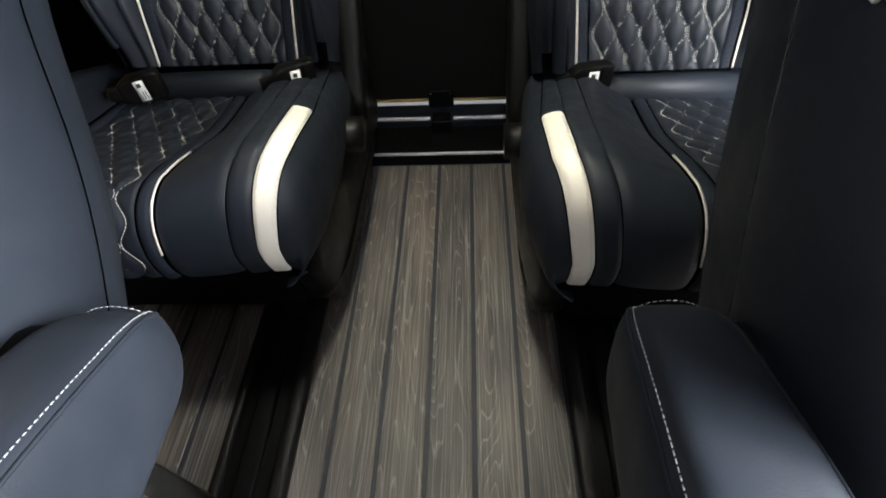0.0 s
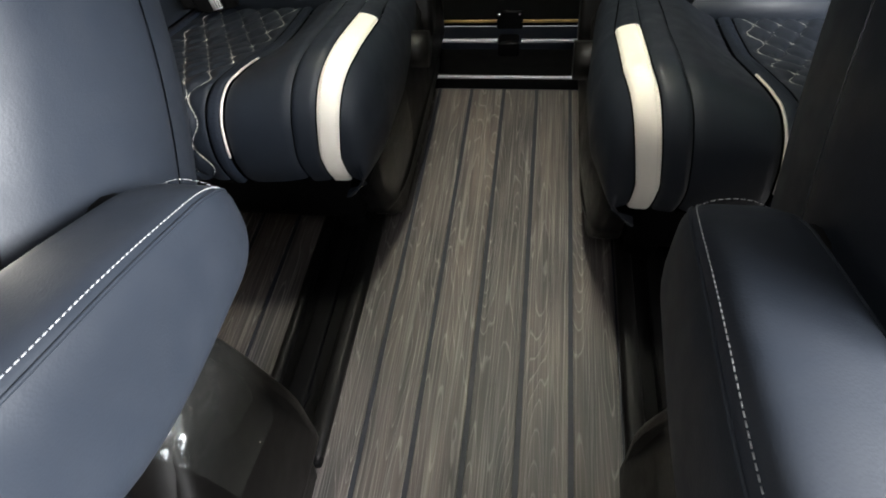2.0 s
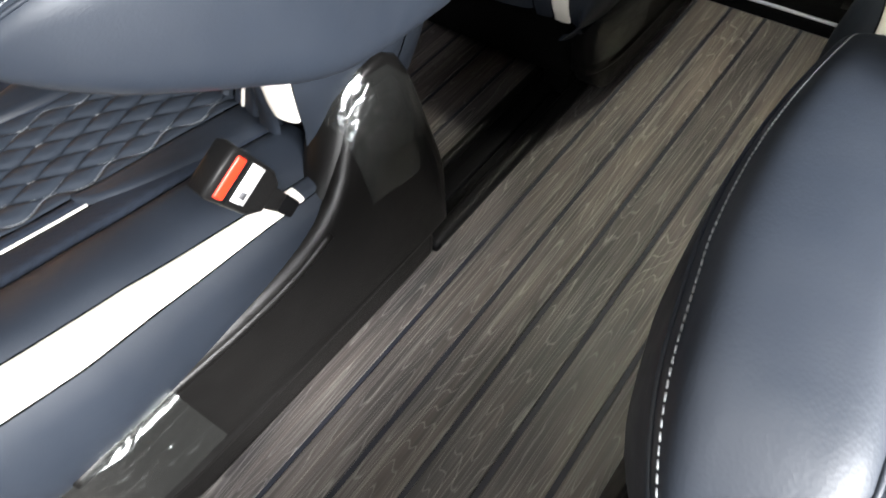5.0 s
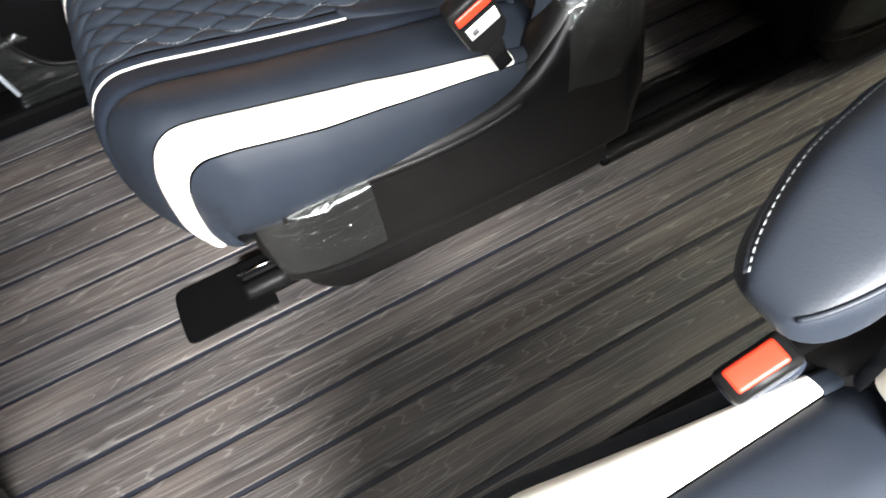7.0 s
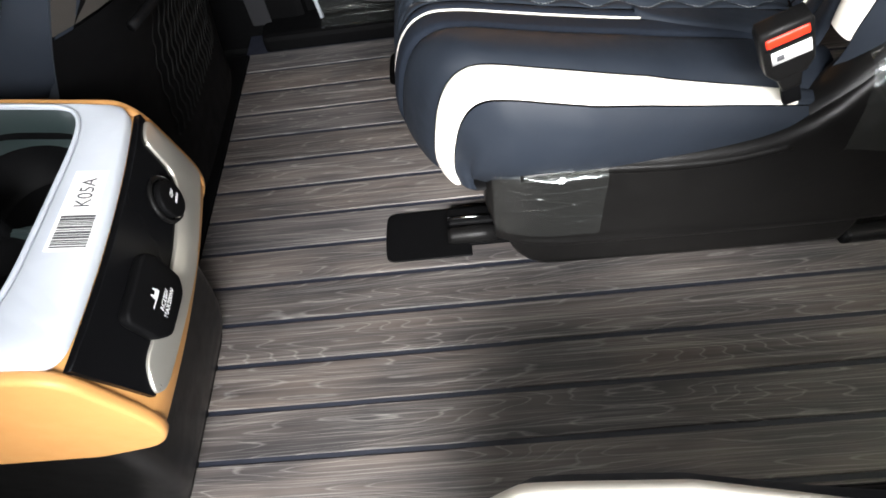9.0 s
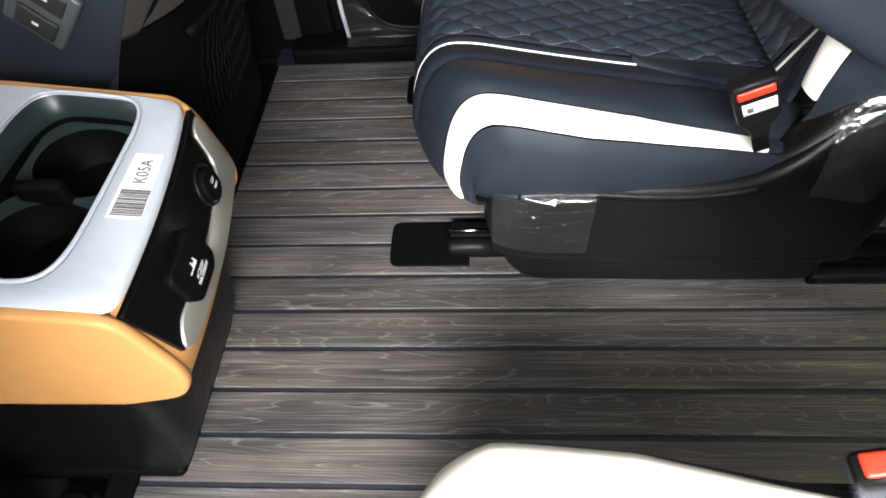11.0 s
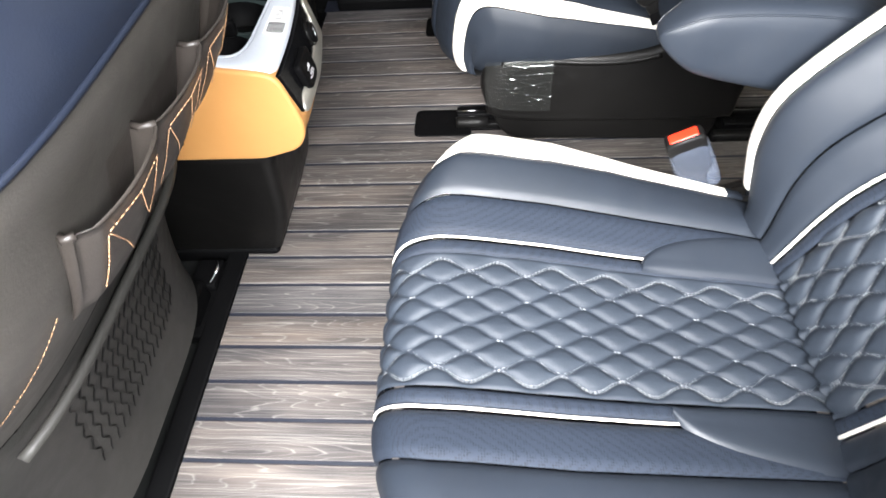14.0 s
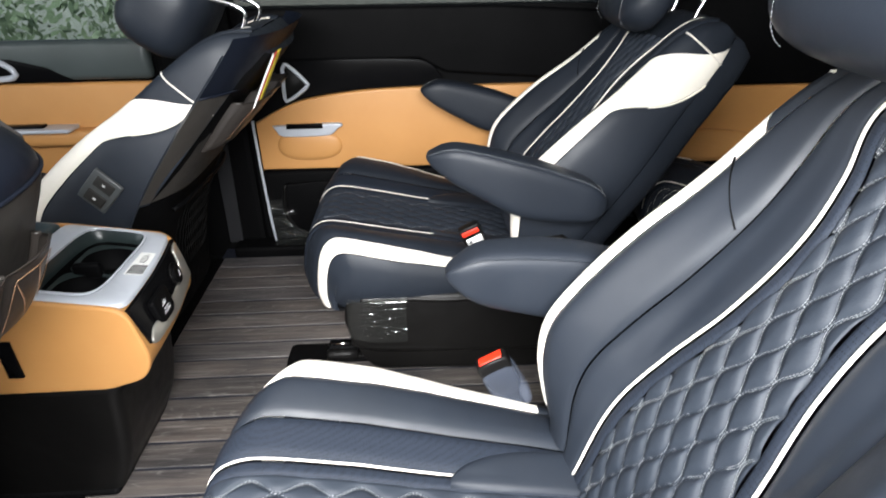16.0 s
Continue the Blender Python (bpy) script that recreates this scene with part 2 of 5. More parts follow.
_b.inputs["Alpha"].default_value = 0.14

GLASS, _nt, _b = material("window_glass", (0.75, 0.85, 0.85), 0.02)
_b.inputs["Transmission Weight"].default_value = 1.0
_b.inputs["IOR"].default_value = 1.02
TINT, _nt, _b = material("privacy_glass", (0.03, 0.035, 0.035), 0.03)
_b.inputs["Alpha"].default_value = 0.5


# ---- mesh tools ----
ORG = {}


def thing(name, at, label, category, group="", kind=""):
    e = tagged(new(name), label, category, group, kind)
    e.empty_display_size = 0.05
    e.location = at
    ORG[e] = np.array(at, float)
    return e


def mesh_data(name, v, f, mat, smooth=True):
    me = bpy.data.meshes.new(name)
    me.from_pydata([tuple(map(float, p)) for p in v], [], [tuple(map(int, q)) for q in f])
    if smooth:
        me.polygons.foreach_set("use_smooth", np.ones(len(me.polygons), bool))
    me.materials.append(mat)
    me.update()
    return me


def part(name, geo, mat, parent=None, label="", smooth=True):
    """Links verts and faces, given in world places, as one mesh under a thing or a part."""
    v, f = geo
    org = ORG[parent] if parent is not None else np.zeros(3)
    me = mesh_data(name, np.asarray(v, float) - org, f, mat, smooth)
    ob = new(name, me)
    if parent is not None:
        ob.parent = parent
    ORG[ob] = org
    if label:
        tagged(ob, label)
    return ob


def structure(name, geo, mat, label, category, smooth=False):
    ob = part(name, geo, mat, None, label, smooth)
    return tagged(ob, label, category, kind="structure")


def join(*geos):
    v, f, k = [], [], 0
    for a, b in geos:
        a = np.asarray(a, float).reshape(-1, 3)
        v.append(a)
        f += [tuple(int(i) + k for i in q) for q in b]
        k += len(a)
    return np.vstack(v), f


def grid(p, nu, nv, close_u=False):
    """Faces over points laid out as nu rows of nv."""
    f = []
    for i in range(nu if close_u else nu - 1):
        for j in range(nv - 1):
            a, b = i * nv + j, ((i + 1) % nu) * nv + j
            f.append((a, b, b + 1, a + 1))
    return np.asarray(p, float).reshape(-1, 3), f


def flipped(geo):
    return geo[0], [q[::-1] for q in geo[1]]


def mirrored(geo, s, cx=0.0):
    """Local places (u towards the aisle) to world; s is the aisle's side."""
    v = np.array(geo[0], float)
    v[:, 0] = cx + s * v[:, 0]
    return (v, geo[1]) if s > 0 else (v, [q[::-1] for q in geo[1]])


def bm_geo(bm):
    bm.verts.index_update()
    g = (np.array([v.co[:] for v in bm.verts]), [[v.index for v in f.verts] for f in bm.faces])
    bm.free()
    return g


def rbox(c, size, bevel=0.004, seg=2, turn=None, taper=None):
    """A box with rounded edges; taper scales x and y of its top."""
    bm = bmesh.new()
    bmesh.ops.create_cube(bm, size=1.0)
    for v in bm.verts:
        k = taper if (taper and v.co.z > 0) else (1, 1)
        v.co = Vector((v.co.x * size[0] * k[0], v.co.y * size[1] * k[1], v.co.z * size[2]))
    if bevel > 0:
        bmesh.ops.bevel(bm, geom=list(bm.edges), offset=bevel, segments=seg, profile=0.6, affect="EDGES")
    m = Matrix.Translation(c) @ (Euler([radians(a) for a in turn]).to_matrix().to_4x4() if turn else Matrix())
    bmesh.ops.transform(bm, matrix=m, verts=bm.verts)
    return bm_geo(bm)


def prism(outline, axis, a, b, bevel=0.004, seg=2):
    """A closed outline in the plane across axis, drawn from a to b, with rounded edges."""
    bm = bmesh.new()
    def place(p, w):
        return {"x": (w, p[0], p[1]), "y": (p[0], w, p[1]), "z": (p[0], p[1], w)}[axis]
    lo = [bm.verts.new(place(p, a)) for p in outline]
    hi = [bm.verts.new(place(p, b)) for p in outline]
    n = len(outline)
    bm.faces.new(lo[::-1])
    bm.faces.new(hi)
    for i in range(n):
        bm.faces.new((lo[i], lo[(i + 1) % n], hi[(i + 1) % n], hi[i]))
    bmesh.ops.recalc_face_normals(bm, faces=bm.faces)
    if bevel > 0:
        rim = [e for e in bm.edges if (e.verts[0] in lo) == (e.verts[1] in lo)]
        bmesh.ops.bevel(bm, geom=rim, offset=bevel, segments=seg, profile=0.6, affect="EDGES", clamp_overlap=True)
    return bm_geo(bm)


def smooth_line(pts, n):
    """n points along a smooth curve through pts, evenly spaced."""
    p = np.asarray(pts, float)
    if len(p) > 2:
        q = np.vstack([2 * p[0] - p[1], p, 2 * p[-1] - p[-2]])
        out = []
        for i in range(1, len(q) - 2):
            t = np.linspace(0, 1, 16, endpoint=False)[:, None]
            a, b, c, d = q[i - 1], q[i], q[i + 1], q[i + 2]
            out.append(0.5 * (2 * b + (c - a) * t + (2 * a - 5 * b + 4 * c - d) * t**2 + (3 * b - a - 3 * c + d) * t**3))
        p = np.vstack(out + [p[-1:]])
    s = np.r_[0, np.cumsum(np.linalg.norm(np.diff(p, axis=0), axis=1))]
    t = np.linspace(0, s[-1], n)
    return np.stack([np.interp(t, s, p[:, k]) for k in range(p.shape[1])], 1)


def tube(pts, r, n=8, ends=True, rz=None):
    """A round cord along pts; r may be one radius or one for each point."""
    p = np.asarray(pts, float)
    r = np.full(len(p), r) if np.isscalar(r) else np.asarray(r)
    t = np.gradient(p, axis=0)
    t /= np.linalg.norm(t, axis=1)[:, None] + 1e-9
    ref = np.array([0, 0, 1.0]) if abs(t[:, 2]).max() < 0.9 else np.array([1.0, 0, 0])
    a = np.cross(t, ref)
    a /= np.linalg.norm(a, axis=1)[:, None] + 1e-9
    b = np.cross(a, t)
    ang = np.linspace(0, 2 * np.pi, n, endpoint=False)
    ring = p[:, None] + r[:, None, None] * (np.cos(ang)[None, :, None] * a[:, None] + np.sin(ang)[None, :, None] * b[:, None] * (rz or 1.0))
    f = []
    for i in range(len(p) - 1):
        for j in range(n):
            k = (j + 1) % n
            f.append((i * n + j, i * n + k, (i + 1) * n + k, (i + 1) * n + j))
    v = ring.reshape(-1, 3)
    if ends:
        f += [tuple(range(n))[::-1], tuple((len(p) - 1) * n + j for j in range(n))]
    return v, f


def stitches(pts, length=0.0042, gap=0.0024, r=0.0008):
    """Separate thread stitches along a line."""
    p = np.asarray(pts, float)
    s = np.r_[0, np.cumsum(np.linalg.norm(np.diff(p, axis=0), axis=1))]
    starts = np.arange(0, s[-1] - length, length + gap)
    def at(w):
        return np.stack([np.interp(w, s, p[:, k]) for k in range(3)], 1)
    a, b = at(starts), at(starts + length)
    d = b - a
    d /= np.linalg.norm(d, axis=1)[:, None] + 1e-9
    side = np.cross(d, [0.31, 0.22, 0.92])
    side /= np.linalg.norm(side, axis=1)[:, None] + 1e-9
    up = np.cross(side, d)
    rings = []
    for q in (a, b):
        for k in (0, 1, 2, 3):
            w = np.pi / 2 * k
            rings.append(q + r * (np.cos(w) * side + np.sin(w) * up))
    v = np.stack(rings, 1).reshape(-1, 3)
    f = []
    for i in range(len(starts)):
        o = 8 * i
        f += [(o + k, o + (k + 1) % 4, o + 4 + (k + 1) % 4, o + 4 + k) for k in range(4)]
        f += [(o + 3, o + 2, o + 1, o), (o + 4, o + 5, o + 6, o + 7)]
    return v, f


def ellipsoid(c, r, power=2.6, nu=28, nv=18, turn=None):
    """A soft pillow form."""
    a = np.linspace(0, 2 * np.pi, nu, endpoint=False)
    b = np.linspace(-np.pi / 2, np.pi / 2, nv)
    def sg(x, e):
        return np.sign(x) * np.abs(x) ** (2 / e)
    A, B = np.meshgrid(a, b, indexing="ij")
    p = np.stack([r[0] * sg(np.cos(B), power) * sg(np.cos(A), power), r[1] * sg(np.cos(B), power) * sg(np.sin(A), power), r[2] * sg(np.sin(B), power)], -1).reshape(-1, 3)
    if turn:
        p = p @ np.array(Euler([radians(x) for x in turn]).to_matrix()).T
    return grid(p + np.array(c), nu, nv, True)


# ---- padded sheets ----
class Sheet:
    """A padded surface: l runs across from the middle, b along it, both in metres."""

    def __init__(self, place):
        self.place = place

    def at(self, l, b, lift=0.0):
        l, b = np.broadcast_arrays(np.asarray(l, float), np.asarray(b, float))
        p = self.place(l, b)
        if np.any(lift):
            p = p + self.normal(l, b) * np.broadcast_to(np.asarray(lift, float), l.shape)[..., None]
        return p

    def normal(self, l, b):
        e = 0.002
        du = self.place(l + e, b) - self.place(l - e, b)
        dv = self.place(l, b + e) - self.place(l, b - e)
        n = np.cross(dv, du) * self.turn
        return n / (np.linalg.norm(n, axis=-1)[..., None] + 1e-9)

    turn = 1.0

    def zone(self, l0, l1, b0, b1, nl=8, nb=40, puff=0.003, quilt=None, lift=0.0, shear=None, deep=1.0):
        """A panel between two lines (numbers, or functions of b), padded, with its seams drawn in."""
        b = np.linspace(b0, b1, nb)
        q = np.linspace(0, 1, nl)
        lo = np.array([l0(x) if callable(l0) else l0 for x in b])
        hi = np.array([l1(x) if callable(l1) else l1 for x in b])
        L = lo[None] + (hi - lo)[None] * q[:, None]
        B = np.broadcast_to(b[None], L.shape)
        if shear:
            B = B + np.clip(np.abs(L) - 0.264, -0.04, 1) * np.array([shear(x) for x in b])[None]
        Q = np.broadcast_to(q[:, None], L.shape)
        h = puff * (1 - np.abs(2 * Q - 1) ** 4) - 0.0015 * (np.abs(2 * Q - 1) > 0.999) + lift
        if quilt:
            h = h + quilt_height(L, B, quilt, deep)
        geo = grid(self.at(L, B, h), nl, nb)
        return geo if self.turn > 0 else flipped(geo)

    def line(self, l, b0, b1, n=40, lift=0.0):
        b = np.linspace(b0, b1, n)
        lo = np.array([l(x) if callable(l) else l for x in b])
        return self.at(lo, b, lift)


def quilt_lines(w, wave, half):
    """The waved seams of a quilt: neighbours swing against each other."""
    n = int(half / w)
    return [(k * w, 0.42 * w * (-1) ** k, wave) for k in range(-n, n + 1)]


def quilt_height(L, B, quilt, deep=1.0):
    d = np.full(L.shape, 1.0)
    for c, a, wave in quilt:
        d = np.minimum(d, np.abs(L - c - a * np.sin(2 * np.pi * B / wave)))
    return deep * (0.0085 * (1 - np.exp(-d / 0.0052)) - 0.0045)


def interp_curve(pts, n=200):
    c = smooth_line(pts, n)
    s = np.r_[0, np.cumsum(np.linalg.norm(np.diff(c, axis=0), axis=1))]
    return c, s


def table(x, xs, ys):
    """Smooth lookup through a few pairs."""
    c = smooth_line(np.stack([xs, ys], 1), 160)
    return np.interp(x, c[:, 0], c[:, 1])


def cushion_sheet(cx, s, oy=0.0, oz=0.0, length=1.0, blunt=0.0, under=0.0, swept=0.078, dish=0.0):
    prof, arc = interp_curve([(0.62, 0.262), (0.5, 0.285), (0.36, 0.306), (0.22, 0.334), (0.12 + 0.6 * blunt, 0.35), (0.072 + blunt, 0.343), (0.047 + blunt, 0.315), (0.04 + 0.65 * blunt, 0.272), (0.042 + 0.25 * blunt + 0.3 * under, 0.226 + 0.6 * under), (0.055 + 0.4 * under, 0.192 + under)])
    ls = [0, 0.1, 0.13, 0.18, 0.215, 0.245, 0.27, 0.29, 0.32, 0.36, 0.41]
    lx = (ls, [0, 0.1, 0.13, 0.179, 0.213, 0.244, 0.273, 0.293, 0.304, 0.302, 0.27])
    lr = (ls, [-0.006, -0.002, 0.004, 0.018, 0.03, 0.035, 0.033, 0.023, 0.004, 0, 0])
    ld = (ls, [0, 0, 0, 0, 0, 0.0, 0.01, 0.045, 0.22, 0.6, 1.0])

    def place(l, b):
        a = np.abs(l)
        y = np.interp(b, arc, prof[:, 0])
        z = np.interp(b, arc, prof[:, 1])
        front = np.clip((0.4 - y) / 0.36, 0, 1) ** 1.5
        face = np.clip((b - arc[-1] + 0.2) / 0.14, 0, 1)
        rise = table(a, *lr) * (1 - 0.8 * face) * np.clip((0.7 - y) / 0.36, 0.3, 1)
        drop = table(a, *ld)
        yy = y + swept * front * np.clip((a - 0.1) / 0.2, 0, 1.1) ** 2.2
        zz = (z + rise) * (1 - drop) + 0.185 * drop - 0.014 * np.clip((y - 0.25) / 0.25, 0, 1) * np.clip((a - 0.2) / 0.06, 0, 1) * (1 - drop)
        zz = zz - dish * np.clip((y - 0.1) / 0.2, 0, 1) * (1 - np.clip((a - 0.12) / 0.07, 0, 1) ** 2)
        xx = np.sign(l) * table(a, *lx) * (1 - 0.1 * face) * (1 - 0.1 * np.clip((y - 0.25) / 0.37, 0, 1))
        yy = 0.62 + (yy - 0.62) * length
        return np.stack([cx + s * xx, yy + oy, zz + oz], -1)

    sh = Sheet(place)
    sh.turn = s
    sh.length = arc[-1]
    return sh


def back_sheet(cx, s, base, lean, tall=1.0, bol=1.0, widen=0.0, slim=1.0):
    d = np.array([math.sin(radians(lean)), math.cos(radians(lean))])
    n = np.array([-d[1], d[0]])
    lx = ([0, 0.1, 0.13, 0.17, 0.21, 0.24, 0.265, 0.29, 0.33, 0.38], [0, 0.1, 0.13, 0.167, 0.203, 0.23, 0.248, 0.257, 0.26, 0.254])
    lr = ([0, 0.1, 0.13, 0.17, 0.21, 0.24, 0.265, 0.29, 0.33, 0.38], [0, 0.02, 0.12, 0.5, 0.9, 1.0, 0.86, 0.6, 0.2, 0])
    ld = ([0, 0.1, 0.13, 0.17, 0.21, 0.24, 0.265, 0.29, 0.33, 0.38], [0, 0, 0, 0, 0, 0.0, 0.06, 0.2, 0.6, 1.0])

    def place(l, b):
        a = np.abs(l)
        b = b / tall
        nf = table(b, [-0.1, 0, 0.15, 0.35, 0.55, 0.64, 0.69, 0.72], [0.02, 0.03, 0.052, 0.056, 0.05, 0.034, 0.0, -0.05])
        bo = bol * table(b, [-0.1, 0, 0.05, 0.1, 0.165, 0.24, 0.34, 0.44, 0.55, 0.64, 0.72], [0.0, 0.02, 0.05, 0.078, 0.095, 0.088, 0.068, 0.042, 0.024, 0.012, 0.0])
        w = table(b, [-0.1, 0, 0.12, 0.2, 0.3, 0.38, 0.48, 0.56, 0.64, 0.69, 0.72], [0.9, 0.94, 1.0, 1.0, 0.99, 0.95 + 0.02 * widen, 0.86 + 0.07 * widen, 0.82 + 0.09 * widen, 0.77 + 0.09 * widen, 0.68 + 0.08 * widen, 0.6 + 0.06 * widen])
        nn = (nf + bo * table(a, *lr))
        dr = table(a, *ld)
        nn = nn * (1 - dr) - 0.05 * dr
        ss = b * tall - 0.05 * np.clip(b - 0.55, 0, 1) * (a / 0.26) ** 2
        x = table(a, *lx)
        x = np.sign(l) * np.where(x > 0.13, 0.13 + (x - 0.13) * slim, x) * w
        return np.stack([cx + s * x, base[0] + ss * d[0] + nn * n[0], base[1] + ss * d[1] + nn * n[1]], -1)

    sh = Sheet(place)
    sh.turn = -s
    sh.tall, sh.d, sh.n, sh.base = tall, d, n, np.array(base)
    return sh


def side_zone(sh, l0, l1, *a, **k):
    """The same panel on the aisle's side (+) or the door's side (-)."""
    sg = k.pop("sg")
    if sg > 0:
        return sh.zone(l0, l1, *a, **k)
    def neg(f):
        return (lambda x: -f(x)) if callable(f) else -f
    return sh.zone(neg(l1), neg(l0), *a, **k)


def cushion_side(seat, sh, L, g, flap, inset, sg):
    """The perforated run, the flap at its rear and the smooth bolster of a captain cushion."""
    part("perforated_panel", side_zone(sh, 0.119 + g, 0.176 + 0.6 * g, 0.03, L - 0.01, 10, 60, 0.004, sg=sg), NAVY_PERF, seat, "navy perforated leather")
    part("rear_flap", side_zone(sh, 0.095 + g, flap, 0.03, 0.254, 14, 40, 0.006, lift=0.003, sg=sg), NAVY, seat, "smooth leaf-shaped leather flap")
    part("bolster", side_zone(sh, 0.178 + 0.6 * g, lambda b: inset(b) - 0.0015, 0.03, L, 12, 60, 0.004, sg=sg), NAVY, seat)


def upholster_cushion(seat, sh, detail=1.0, pipe=0.116, stripe=0.1, inset=0.262, broad=False):
    L = sh.length
    g = pipe - 0.116
    w, wave = 0.0188, 0.071
    q = quilt_lines(w, wave, 0.09 + g)
    nb = int(190 * detail)
    # rear-row quilt takes the darker NAVY, standing in for the shade there
    part("quilted_panel", sh.zone(-0.091 - g, 0.091 + g, 0.03, L - 0.02, int(72 * detail), nb, 0.002, q, deep=0.6 if broad else 0.8), NAVY if broad else NAVY_QUILT, seat, "navy quilted leather with pale waved stitching")
    geos = [stitches(sh.line(lambda b: c + e + a * np.sin(2 * np.pi * b / lam), 0.035, L - 0.03, 260, -0.0002 if broad else -0.0008), 0.0034, 0.0016, 0.0006 if broad else 0.00034) for c, a, lam in q for e in ((0.0,) if broad else (-0.0012, 0.0012))]
    part("quilt_stitching", join(*geos), PALE_THREAD if broad else THREAD, seat, "pale thread in waved lines")
    rear_in, front_in = inset if isinstance(inset, tuple) else (inset, inset)

    def inset(b):
        return rear_in + (front_in - rear_in) * min(1, max(0, (b - 0.1) / 0.3))

    for sg in (1, -1):
        def low(b):
            return (0.268 if broad else 0.285 if rear_in == front_in else 0.279) + 0.011 * min(1, max(0, (b - 0.06) / 0.3))
        def flap(b):
            return 0.098 + g + (0.078 - 0.7 * g) * math.sqrt(max(0.0, 1 - ((b - 0.03) / 0.225) ** 2))
        part("side_band", side_zone(sh, 0.092 + g, 0.113 + g, 0.03, L - 0.01, 6, 50, 0.003, sg=sg), NAVY_PERF, seat)
        if broad:
            part("front_panel", side_zone(sh, pipe + 0.003, 0.221, 0.03, L - 0.01, 16, 60, 0.0025, sg=sg), NAVY, seat, "smooth navy leather panel")
            part("bolster", side_zone(sh, 0.2225, lambda b: inset(b) - 0.0015, 0.03, L, 10, 60, 0.002, sg=sg), NAVY, seat)
        else:
            cushion_side(seat, sh, L, g, flap, inset, sg)
        part("contrast_stripe", side_zone(sh, inset, low, stripe, L, 12, 70, 0.0025, sg=sg), WHITE, seat, "ivory leather stripe")
        part("stripe_stitching", stitches(sh.line(lambda b: sg * (inset(b) + 0.004), stripe, L, 160, 0.0022), 0.0036, 0.002, 0.0005), PIPE, seat)
        part("side_panel", side_zone(sh, lambda b: low(b) + 0.0015, 0.412, 0.03, L, 12, 60, 0.002, sg=sg), NAVY, seat)
        part("rear_bolster_end", side_zone(sh, lambda b: inset(b) - 0.001, low, 0.03, stripe, 8, 14, 0.0025, sg=sg), NAVY, seat)
        part("piping", tube(sh.line(sg * pipe, 0.435 if broad else 0.248, L - 0.07 - (0.4 if broad else 1.6) * g, 60, 0.0016), 0.0016, 8), PIPE, seat, "ivory piping")
    # closes the underside
    e = [sh.at(np.linspace(-0.41, 0.41, 24), np.full(24, L - 0.001)), sh.at(np.linspace(-0.41, 0.41, 24), np.full(24, 0.03))]
    e[1][:, 2] = e[0][:, 2].min()
    part("seat_pan", grid(np.concatenate(e), 2, 24), BLACK, seat)


def runs(keep):
    """Stretches of neighbouring indices that are kept."""
    out, cur = [], []
    for i, k in enumerate(keep):
        if k:
            cur.append(i)
        elif cur:
            out.append(cur)
            cur = []
    return [r for r in out + ([cur] if cur else []) if len(r) > 3]


